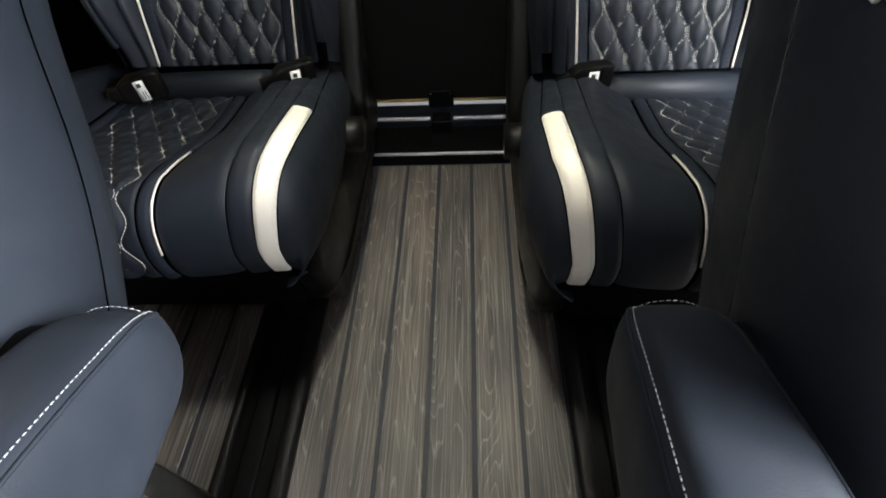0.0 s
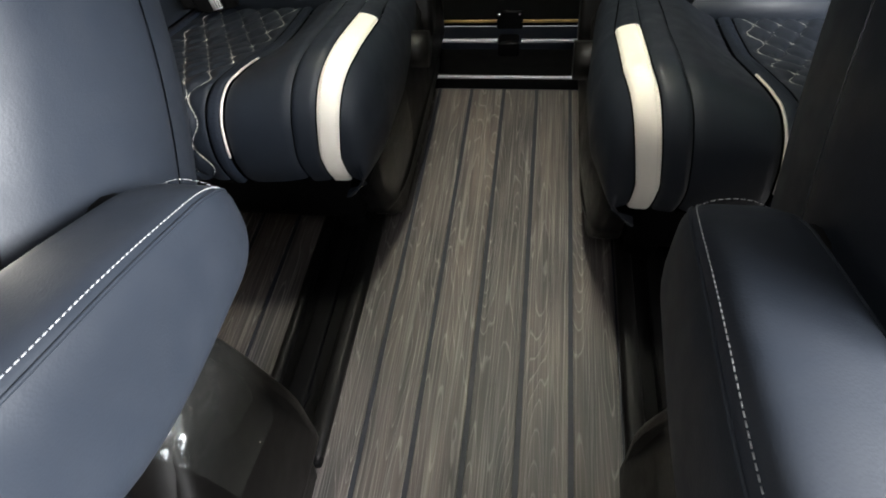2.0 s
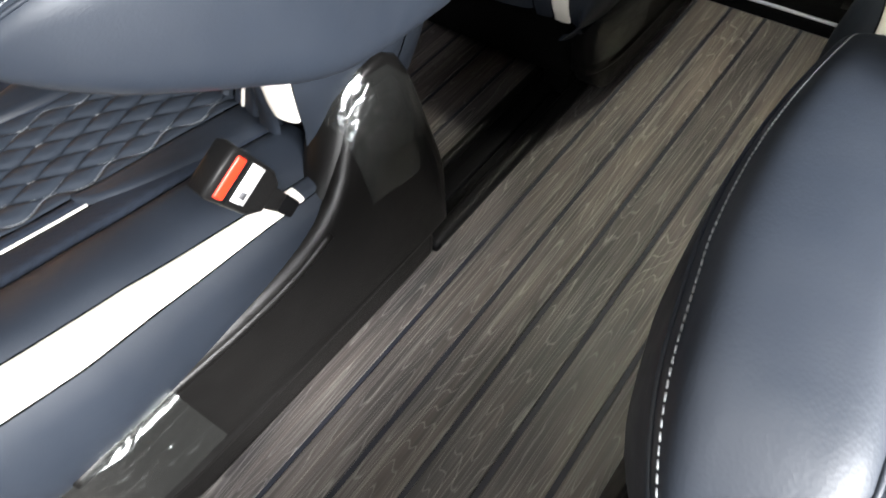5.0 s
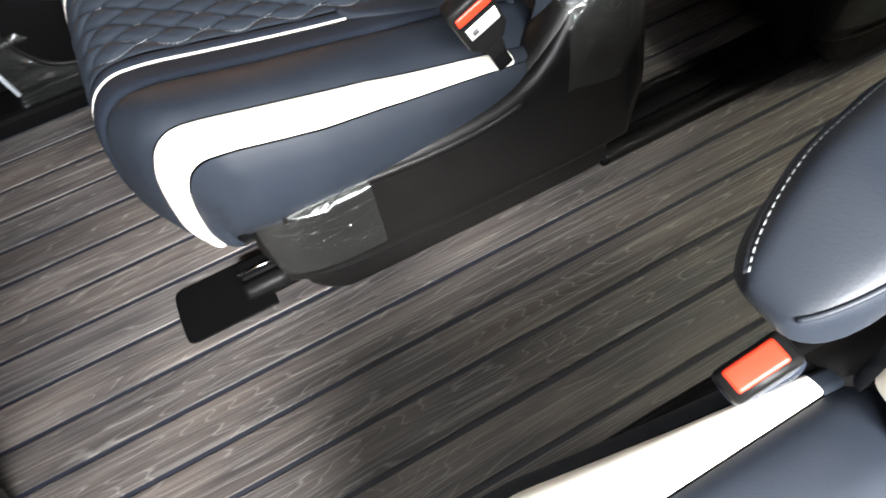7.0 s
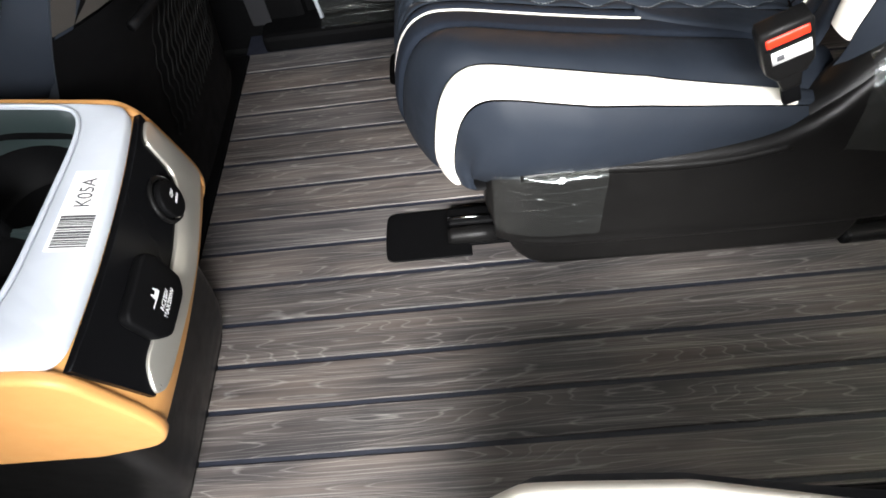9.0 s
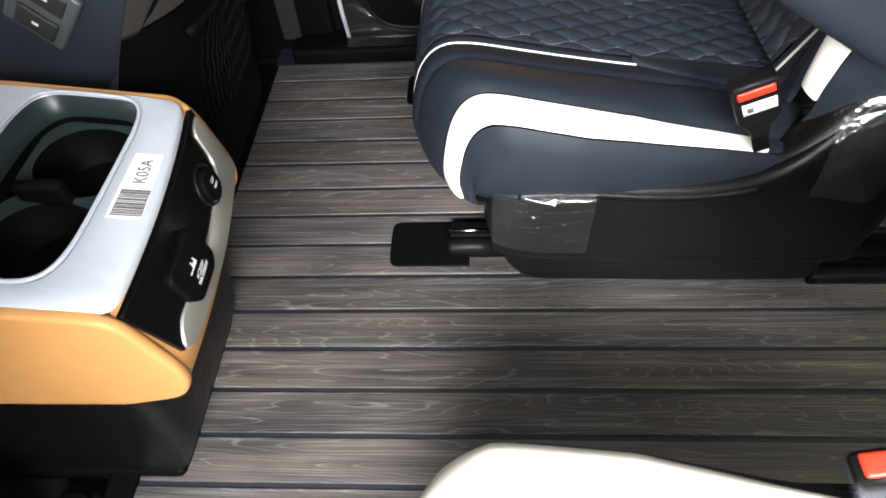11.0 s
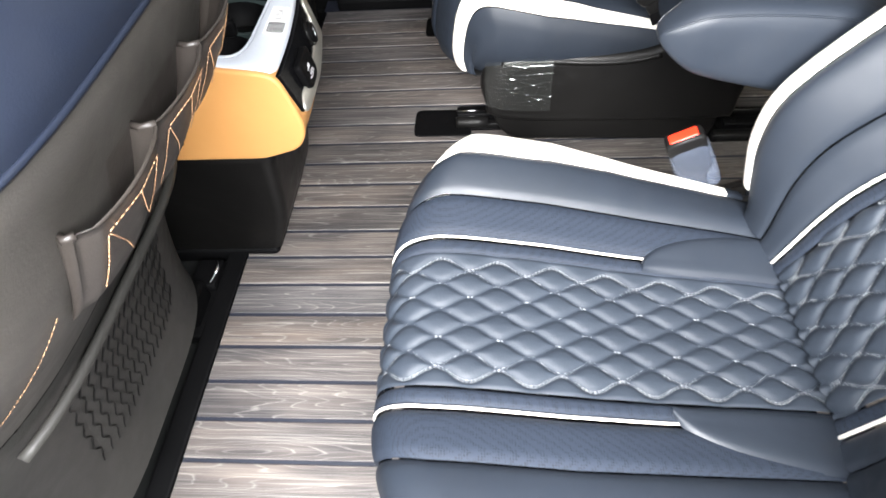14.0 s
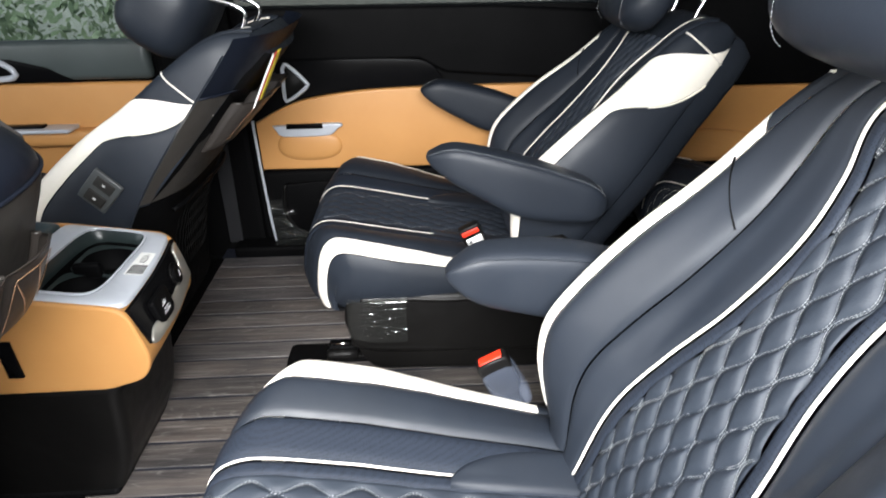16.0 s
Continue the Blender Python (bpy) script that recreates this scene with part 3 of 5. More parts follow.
def upholster_back(seat, sh, detail=1.0, wing=(0.42, 0.53), quilt_top=0.6, quilted=True, waist=True, deep=0.022, wing_end=0.378, plain=False, low_edge=0.264):
    trim = NAVY if plain else WHITE
    t = sh.tall
    w, wave = 0.0188, 0.074
    top = 0.70 * t
    xs = [0, 0.15, 0.25, 0.35, 0.45, 0.53, 0.6, 0.7]
    ys = [0.125, 0.118, 0.1, 0.076, 0.07, 0.09, 0.128, 0.14] if waist else [0.13] * 8

    def pipe(b):
        return float(table(b / t, xs, ys))

    def edge(b):
        k = min(1, max(0, (b / t - wing[0] + 0.05) / 0.1))
        return low_edge + (wing_end - low_edge) * k * k * (3 - 2 * k)

    def rake(b):
        return 0.9 * min(1, max(0, (b / t - wing[0] + 0.15) / (wing[1] - wing[0] + 0.15)))

    q = quilt_lines(w, wave, 0.112)
    # same leather on every back; rear ones use darker NAVY as painted shadow
    part("quilted_back", sh.zone(lambda b: 0.022 - pipe(b), lambda b: pipe(b) - 0.022, 0.0, quilt_top * t, int(70 * detail), int(170 * detail), 0.002, q if quilted else None), NAVY if plain else NAVY_QUILT, seat, "navy quilted leather with pale waved stitching")
    part("top_panel", sh.zone(lambda b: 0.003 - pipe(b), lambda b: pipe(b) - 0.003, quilt_top * t, top, 24, 16, 0.003), NAVY, seat)
    if quilted:
        geos = []
        for c, a, lam in q:
            bb = np.linspace(0.01, quilt_top * t - 0.005, 240)
            ll = c + a * np.sin(2 * np.pi * bb / lam)
            keep = np.abs(ll) < np.array([pipe(b) for b in bb]) - 0.024
            for r in runs(keep):
                for e in (-0.0012, 0.0012):
                    geos.append(stitches(sh.at(ll[r] + e, bb[r], -0.0008), 0.0024, 0.0014, 0.00045 if plain else 0.00034))
        part("back_stitching", join(*geos), PALE_THREAD if plain else THREAD, seat, "pale thread in waved lines")
    for sg in (1, -1):
        part("back_band", side_zone(sh, lambda b: pipe(b) - 0.021, lambda b: pipe(b) - 0.003, 0.0, quilt_top * t, 6, 60, 0.002, sg=sg), NAVY_PERF, seat)
        part("inner_bolster", side_zone(sh, lambda b: pipe(b) + 0.003, lambda b: 0.45 * pipe(b) + 0.11, 0.0, top, 10, 66, 0.004, sg=sg), NAVY, seat)
        part("back_bolster", side_zone(sh, lambda b: 0.45 * pipe(b) + 0.112, 0.222, 0.0, top, 14, 66, 0.005, sg=sg), NAVY, seat)
        part("back_piping", tube(sh.line(lambda b: sg * pipe(b), 0.0, top - 0.01, 80, 0.002), 0.0021, 8), PIPE, seat, "ivory piping")
        part("back_stripe", side_zone(sh, 0.224, edge, 0.03, wing[1] * t, 16, 70, 0.003, shear=rake, sg=sg), trim, seat, "" if plain else "ivory leather stripe widening into a wing")
        part("back_side", side_zone(sh, lambda b: edge(b) + 0.0015, 0.378, 0.0, (wing[0] + 0.05) * t, 12, 50, 0.003, shear=rake, sg=sg), NAVY, seat)
        if wing_end < 0.378:
            part("wing_rear", side_zone(sh, lambda b: edge(b) + 0.001, 0.378, (wing[0] + 0.05) * t, wing[1] * t, 6, 16, 0.002, shear=rake, sg=sg), NAVY, seat)
        part("shoulder_side", side_zone(sh, 0.224, 0.378, wing[1] * t + 0.002, top, 14, 16, 0.003, shear=lambda b: 0.9 * (top - b) / (top - wing[1] * t), sg=sg), NAVY, seat)
        wb = np.linspace((wing[0] - 0.01) * t, (wing[0] + 0.045) * t, 24)
        wl = np.array([edge(b) for b in wb])
        part("wing_piping", tube(sh.at(sg * wl, wb + np.clip(wl - 0.264, -0.04, 1) * np.array([rake(b) for b in wb]), 0.002), 0.0024, 6), PIPE, seat)
        part("shoulder_piping", tube(sh.at(sg * np.linspace(0.24, 0.376, 20), np.full(20, (wing[1] + 0.06) * t), 0.002), 0.0022, 6), PIPE, seat)
    for sg in (1, -1):
        if not plain:
            q = np.linspace(0, 1, 24)
            part("bolster_seam", tube(sh.at(sg * (0.222 - 0.075 * q), 0.49 * t - 0.085 * q + 0.02 * q * q, 0.0042), 0.0013, 6), BLACK, seat)
    # rear shell
    b = np.linspace(0.0, top, 24)
    l = -np.cos(np.linspace(0, np.pi, 25))
    def hump(k):
        return deep * (1 - abs(k) ** (4 if deep < 0.05 else 14))
    e0, e1 = sh.at(np.full(24, -0.378), b), sh.at(np.full(24, 0.378), b)
    rows = [e0 + (e1 - e0) * (k + 1) / 2 - hump(k) * np.array([0, sh.n[0], sh.n[1]]) for k in l]
    g = grid(np.concatenate(rows), 25, 24)
    part("rear_shell", g if sh.turn < 0 else flipped(g), NAVY if deep > 0.05 else BLACK, seat)
    # closes the top
    lt = np.linspace(-0.378, 0.378, 30)
    edge = sh.at(lt, np.full(30, top))
    k = np.linspace(-1, 1, 30)
    back_edge = e0[-1] + (e1[-1] - e0[-1]) * ((k + 1) / 2)[:, None] - np.array([hump(x) for x in k])[:, None] * np.array([0, sh.n[0], sh.n[1]])
    part("top_cap", grid(np.concatenate([edge, 0.5 * (edge + back_edge) + np.array([0, 0.004, 0.006]), back_edge]), 3, 30), NAVY, seat)


def headrest(seat, sh, cx, s, up=0.66, fore=0.13, size=(0.135, 0.055, 0.088)):
    c2 = sh.base + sh.d * up * sh.tall + sh.n * fore
    lean = -math.degrees(math.atan2(sh.d[0], sh.d[1]))
    c = (cx, c2[0], c2[1])
    part("headrest", ellipsoid(c, size, 3.0, 36, 24, (lean + 8, 0, 0)), NAVY, seat, "padded navy leather headrest")
    ang = np.linspace(0.15, np.pi - 0.15, 80)
    rot = np.array(Euler([radians(lean + 8), 0, 0]).to_matrix())
    for k in (-0.6, 0.6):
        ring = np.stack([np.full(80, k * size[0]), -np.cos(ang) * 0 - size[1] * 0.985 * np.sin(ang) ** 0.66, size[2] * np.cos(ang)], 1) * np.array([1, 1, 1])
        part("headrest_stitching", stitches(ring @ rot.T + np.array(c), 0.0026, 0.0015, 0.0004), THREAD, seat)
    for k in (-0.065, 0.065):
        path = [sh.base + sh.d * s0 * sh.tall + sh.n * f0 for s0, f0 in ((0.64, 0.0), (up + 0.04, 0.012), (up + 0.1, 0.035), (up + 0.06, fore * 0.8))]
        part("headrest_post", tube(smooth_line([(cx + k, p[0], p[1]) for p in path], 24), 0.0055, 10), CHROME, seat, "chrome post")


def loft(sections, n=24, power=3.2):
    """Rounded-rectangle sections (centre, half sizes in x and z) joined along y."""
    a = np.linspace(0, 2 * np.pi, n, endpoint=False)
    def sg(x):
        return np.sign(x) * np.abs(x) ** (2 / power)
    p = [np.stack([c[0] + hx * sg(np.cos(a)), np.full(n, c[1]), c[2] + hz * sg(np.sin(a))], 1) for c, hx, hz in sections]
    v = np.concatenate(p)
    f = []
    m = len(sections)
    for i in range(m - 1):
        for j in range(n):
            k = (j + 1) % n
            f.append((i * n + j, (i + 1) * n + j, (i + 1) * n + k, i * n + k))
    f += [tuple(range(n)), tuple((m - 1) * n + j for j in range(n))[::-1]]
    return v, f


def armrest(seat, cx, s, y0, y1, tuck=0.0, seam=(0.74, 0.74)):
    """A padded arm: slim round nose turned in towards the sitter, deep round heel."""
    secs = []
    for k in np.linspace(0, 1, 34):
        q = 0.5 - 0.5 * math.cos(math.pi * k)
        y = y0 + (y1 - y0) * q
        zt = float(table(q, [0, 0.2, 0.6, 1.0], [0.552, 0.564, 0.55, 0.505] if tuck else [0.592, 0.598, 0.562, 0.502]))
        zl = float(table(q, [0, 0.12, 0.3, 0.55, 1.0], [0.505, 0.48, 0.456, 0.434, 0.425] if tuck else [0.552, 0.527, 0.488, 0.444, 0.425]))
        uo = float(table(q, [0, 0.2, 0.5, 1.0], [0.33, 0.346, 0.356, 0.346]))
        ui = float(table(q, [0, 0.2, 0.5, 1.0], [0.266, 0.27, 0.276, 0.28]))
        uo, ui = uo - tuck - 0.008 * (q < 0.3) * (1 - q / 0.3) * (tuck > 0), ui - tuck
        r0 = math.sqrt(max(0.0, 1 - (1 - min(1, q / 0.16)) ** 2))
        r1 = math.sqrt(max(0.0, 1 - (1 - min(1, (1 - q) / 0.14)) ** 2))
        r = max(0.03, r0 * r1)
        secs.append((((ui + uo) / 2, y, (zt + zl) / 2), (uo - ui) / 2 * (0.25 + 0.75 * r), max(0.002, (zt - zl) / 2 * r)))
    arm = part("armrest", mirrored(loft(secs, 40, 4.2), s, cx), NAVY, seat, "padded navy leather armrest")
    def rail(w):
        ws = np.linspace(w[0], w[1], len(secs) - 4)
        hs = (1 - np.abs(ws) ** 4.2) ** (1 / 4.2)
        v = np.array([(c[0] + hx * a, c[1], c[2] + hz * b) for (c, hx, hz), a, b in zip(secs[2:-2], ws, hs)])
        v[:, 0] = cx + s * v[:, 0]
        return smooth_line(v, 160)
    part("arm_stitching", stitches(rail(seam) + np.array([0, 0, 0.0005]), 0.0026, 0.0015, 0.0005), THREAD, arm)
    part("arm_seam", tube(rail((min(0.985, seam[0] + 0.1), min(0.985, seam[1] + 0.1))), 0.0013, 6), NAVY, arm)
    part("outer_seam", tube(rail((-0.85, -0.85)), 0.0014, 6), NAVY, arm)
    c, hx, hz = secs[28]
    arc = np.array([(cx + s * (c[0] + hx * math.cos(a) * 0.98), c[1] + 0.004, c[2] + hz * abs(math.sin(a)) ** 0.667 * 1.0 + 0.0006) for a in np.linspace(0.75, math.pi - 0.35, 40)])
    part("cross_stitching", stitches(arc, 0.0026, 0.0015, 0.0004), THREAD, arm)
    return arm


def buckle(group, at, turn, label, sleeve=False, size=0.85):
    """A belt buckle on a stalk: flat body, red button across its upper end."""
    b = thing("seat_belt_buckle", at, label, "seat belt", group)
    rx, rz = Matrix.Rotation(radians(turn[0]), 3, "X"), Matrix.Rotation(radians(turn[1]), 3, "Z")
    R = np.array(rx @ rz if turn[0] > 0 else Euler([radians(a) for a in turn]).to_matrix())
    def put(geo):
        return (np.asarray(geo[0]) * size @ R.T + np.array(at), geo[1])
    body = put(prism([(-0.026, 0.045), (0.026, 0.045), (0.029, 0.035), (0.027, -0.02), (0.017, -0.036), (-0.017, -0.036), (-0.027, -0.02), (-0.029, 0.035)], "y", -0.014, 0.014, 0.006, 3))
    part("body", body, GREY_PLASTIC, b)
    if turn[0] > 0:
        button = rbox((0, -0.001, 0.04), (0.043, 0.02, 0.0135), 0.0035, 3) if sleeve else rbox((0, -0.0078, 0.0295), (0.046, 0.0165, 0.0135), 0.003, 3)
        part("release_button", put(button), RED, b, "red release button")
    part("button_recess", put(rbox((0, -0.0085, 0.0205), (0.05, 0.0125, 0.006), 0.002, 2)), BLACK, b)
    lab = part("label", put(rbox((0.002, -0.0146, 0.005), (0.042, 0.001, 0.019), 0.0, 1)), PAPER, b, "white paper label")
    part("code_patch", put(rbox((-0.01, -0.0153, 0.004), (0.008, 0.0006, 0.008), 0, 1)), INK, lab)
    for k in range(2):
        part("print_bar", put(rbox((0.011, -0.0153, 0.0105 - 0.005 * k), (0.017, 0.0006, 0.0014), 0, 1)), INK, lab)
    part("neck", put(prism([(-0.015, -0.034), (0.015, -0.034), (0.011, -0.062), (-0.011, -0.062)], "y", -0.008, 0.008, 0.003, 2)), GREY_PLASTIC, b)
    if turn[0] > 0:
        part("stalk", put(rbox((0, 0.002, -0.075), (0.022, 0.01, 0.04), 0.003, 2)), BLACK, b)
    if sleeve:
        part("plastic_sleeve", put(ellipsoid((0, -0.001, -0.022), (0.032, 0.0185, 0.052), 5.0, 24, 14)), SLEEVE, b, "crinkled clear plastic sleeve")
    return b


# ---- structure ----
PITCH, XC = 0.07, 0.222
FLOOR_X0, FLOOR_X1, FLOOR_Y0, FLOOR_Y1 = -0.63, 1.05, -0.335, 1.51


def box(x0, x1, y0, y1, z0, z1, bevel=0.0, seg=2):
    return rbox(((x0 + x1) / 2, (y0 + y1) / 2, (z0 + z1) / 2), (x1 - x0, y1 - y0, z1 - z0), bevel, seg)


def across(x):
    """The mirror place on the other side of the aisle."""
    return 2 * XC - x


floor = structure("floor", box(-0.74, 1.16, -0.345, 1.515, -0.06, -0.0025), GROOVE, "dark navy rubber floor base under plank flooring", "floor")
structure("front_floor", box(-0.74, 1.16, -1.7, -0.345, -0.08, -0.03), CARPET, "black carpet under the front seats", "floor")
structure("ground", box(-60, 60, -60, 60, -0.5, -0.45), grained("asphalt", (0.16, 0.16, 0.155), (0.22, 0.22, 0.21), 0.8, 300.0, 0.5), "grey concrete paving outside the car", "ground")
structure("ceiling", box(-0.8, 1.25, -1.2, 2.2, 1.3, 1.35), CLOTH, "black cloth headliner", "ceiling")
structure("wall_rear", box(-0.8, 1.25, 2.1, 2.16, -0.2, 1.3), BLACK, "black tailgate trim", "wall")
structure("wall_front", box(-0.8, 1.25, -1.76, -1.7, -0.2, 0.75), BLACK, "black dashboard end", "wall")
structure("wall_left_rear", box(1.17, 1.25, 0.85, 2.1, -0.2, 1.3), BLACK, "black rear side trim", "wall")
structure("pillar_left", box(1.12, 1.25, -0.5, -0.24, -0.2, 1.3, 0.02), BLACK, "black door pillar beside the driver seat", "pillar")
structure("wall_left_front", box(1.17, 1.25, -1.7, -0.5, -0.2, 0.75), BLACK, "black front door trim", "wall")
structure("sill_left", box(1.06, 1.25, -0.5, 0.85, -0.2, -0.004), BLACK, "black door sill of the open side door", "sill")
structure("wall_right_rear", box(-0.8, -0.722, 0.98, 2.1, -0.2, 1.3), BLACK, "black rear side trim", "wall")
structure("wall_right", box(-0.8, -0.722, -1.7, 0.98, -0.2, 0.69), BLACK, "black outer door shells", "wall")
structure("wall_right_sill", box(-0.8, -0.722, -0.3, 0.98, 0.69, 0.79), BLACK, "black window ledge", "wall")
structure("wall_right_top", box(-0.8, -0.722, -1.2, 0.98, 1.14, 1.3), BLACK, "black roof rail trim", "wall")
structure("pillar_right", box(-0.8, -0.70, -0.44, -0.2, -0.2, 1.14, 0.02), BLACK, "black door pillar", "pillar")
w1 = thing("window_1", (-0.76, 0.35, 0.97), "dark privacy glass of the sliding door", "window", kind="structure")
part("pane", box(-0.765, -0.759, -0.2, 0.98, 0.79, 1.14), TINT, w1)
w2 = thing("window_2", (-0.76, -1.0, 0.92), "clear side glass of the front door", "window", kind="structure")
part("pane", box(-0.765, -0.76, -1.7, -0.44, 0.69, 1.14), GLASS, w2).visible_shadow = False
structure("floor_edge_trim", box(-0.62, 1.05, -0.375, -0.335, -0.02, 0.006, 0.004), BLACK, "black rubber edge of the plank floor", "trim")
structure("step_right", box(-0.722, -0.632, -0.3, 0.9, -0.06, 0.035, 0.012), BLACK, "black step along the closed door", "sill")


# ---- seats ----
def tapered(geo, oy):
    """Draws the front end of a side cover in towards the seat, in a round."""
    v = np.array(geo[0], float)
    k = np.sqrt(np.clip(1 - (1 - np.clip((v[:, 1] - oy - 0.14) / 0.12, 0, 1)) ** 2, 0, 1))
    v[:, 0] = 0.24 + (v[:, 0] - 0.24) * (0.12 + 0.88 * k) * (1 - 0.55 * np.clip((v[:, 2] - 0.2) / 0.14, 0, 1))
    return v, geo[1]


def side_cover(seat, cx, s, oy=0.0, wide=0.31, mat=COVER):
    """The moulded plastic cover along the aisle side of the seat base."""
    out = [(0.165, 0.217), (0.155, 0.165), (0.17, 0.118), (0.2, 0.09), (0.66, 0.082), (0.7, 0.12), (0.7, 0.3), (0.685, 0.355), (0.655, 0.368), (0.615, 0.348), (0.577, 0.3), (0.54, 0.266), (0.48, 0.248), (0.38, 0.244), (0.27, 0.252), (0.205, 0.253)]
    o = smooth_line([(y + oy, z) for y, z in out] + [(out[0][0] + oy, out[0][1])], 56)[:-1]
    part("side_cover", mirrored(tapered(prism(o, "x", 0.24, wide, 0.016, 4), oy), s, cx), mat, seat, "charcoal plastic side cover")
    low = smooth_line([(0.178 + oy, 0.112), (0.19 + oy, 0.068), (0.225 + oy, 0.034), (0.3 + oy, 0.028), (0.64 + oy, 0.022), (0.672 + oy, 0.04), (0.675 + oy, 0.1)], 30)
    part("cover_skirt", mirrored(tapered(prism(low, "x", 0.24, wide - 0.012, 0.008, 2), oy), s, cx), mat, seat)
    lip = smooth_line([(0.2, 0.231), (0.27, 0.234), (0.38, 0.227), (0.46, 0.228), (0.52, 0.238)], 40)
    part("cover_crease", tube(np.array([(cx + s * (0.24 + (wide - 0.246) * (1 - 0.55 * min(1, max(0, (z - 0.2) / 0.14)))), y + oy, z) for y, z in lip]), 0.007, 8), mat, seat)
    hump = [((0.262, 0.51 + oy, 0.2), 0.03, 0.05), ((0.252, 0.56 + oy, 0.21), 0.038, 0.08), ((0.244, 0.6 + oy, 0.225), 0.046, 0.118), ((0.24, 0.635 + oy, 0.23), 0.05, 0.136), ((0.24, 0.67 + oy, 0.228), 0.05, 0.132), ((0.24, 0.697 + oy, 0.22), 0.045, 0.115)]
    part("cover_hump", mirrored(loft(hump, 36, 2.5), s, cx), mat, seat, "rounded upright end of the side cover")
    n = 96
    ys, zs = np.linspace(0.166, 0.305, n), np.linspace(0.12, 0.241, n)
    rng = np.random.RandomState(3)
    wob = np.zeros((n, n))
    Y, Z = np.meshgrid(ys, zs, indexing="ij")
    for _ in range(13):
        a, c = rng.uniform(-0.7, 0.7), rng.uniform(0.1, 0.24)
        wob += 0.0014 * np.exp(-((Z - c - a * (Y - 0.23)) / 0.0017) ** 2) * (0.5 + 0.5 * np.sin(Y * rng.uniform(15, 45) + rng.uniform(0, 6)))
    X = 0.24 + (wide - 0.24) * (0.12 + 0.88 * np.sqrt(np.clip(1 - (1 - np.clip((Y - 0.14) / 0.12, 0, 1)) ** 2, 0, 1))) + 0.0014 + wob - 0.02 * np.clip((Z - 0.228) / 0.015, 0, 1) ** 2
    part("protective_film", mirrored(grid(np.stack([X, Y + oy, Z], -1), n, n), s, cx), FILM, seat, "crinkled clear protective film")
    n = 48
    Y, A = np.meshgrid(np.linspace(0.585, 0.695, n), np.linspace(-0.15, 2.3, n), indexing="ij")
    hy, hz0, hx0, hu = [h[0][1] - oy for h in hump], [h[2] for h in hump], [h[1] for h in hump], [h[0][0] for h in hump]
    hc = np.interp(Y, hy, [h[0][2] for h in hump])
    crease = np.zeros((n, n))
    for _ in range(16):
        a, c = rng.uniform(-9, 9), rng.uniform(0.0, 2.2)
        crease += 0.0014 * np.exp(-((A - c - a * (Y - 0.64)) / 0.05) ** 2)
    ca, sa = np.cos(A), np.sin(A)
    X = np.interp(Y, hy, hu) + (np.interp(Y, hy, hx0) + 0.002 + crease) * np.sign(ca) * np.abs(ca) ** 0.8 + 0.004
    Z = hc + (np.interp(Y, hy, hz0) + 0.002 + crease) * np.sign(sa) * np.abs(sa) ** 0.8
    part("rear_film", mirrored(grid(np.stack([X, Y + oy, Z], -1), n, n), s, cx), FILM, seat, "crinkled clear protective film")


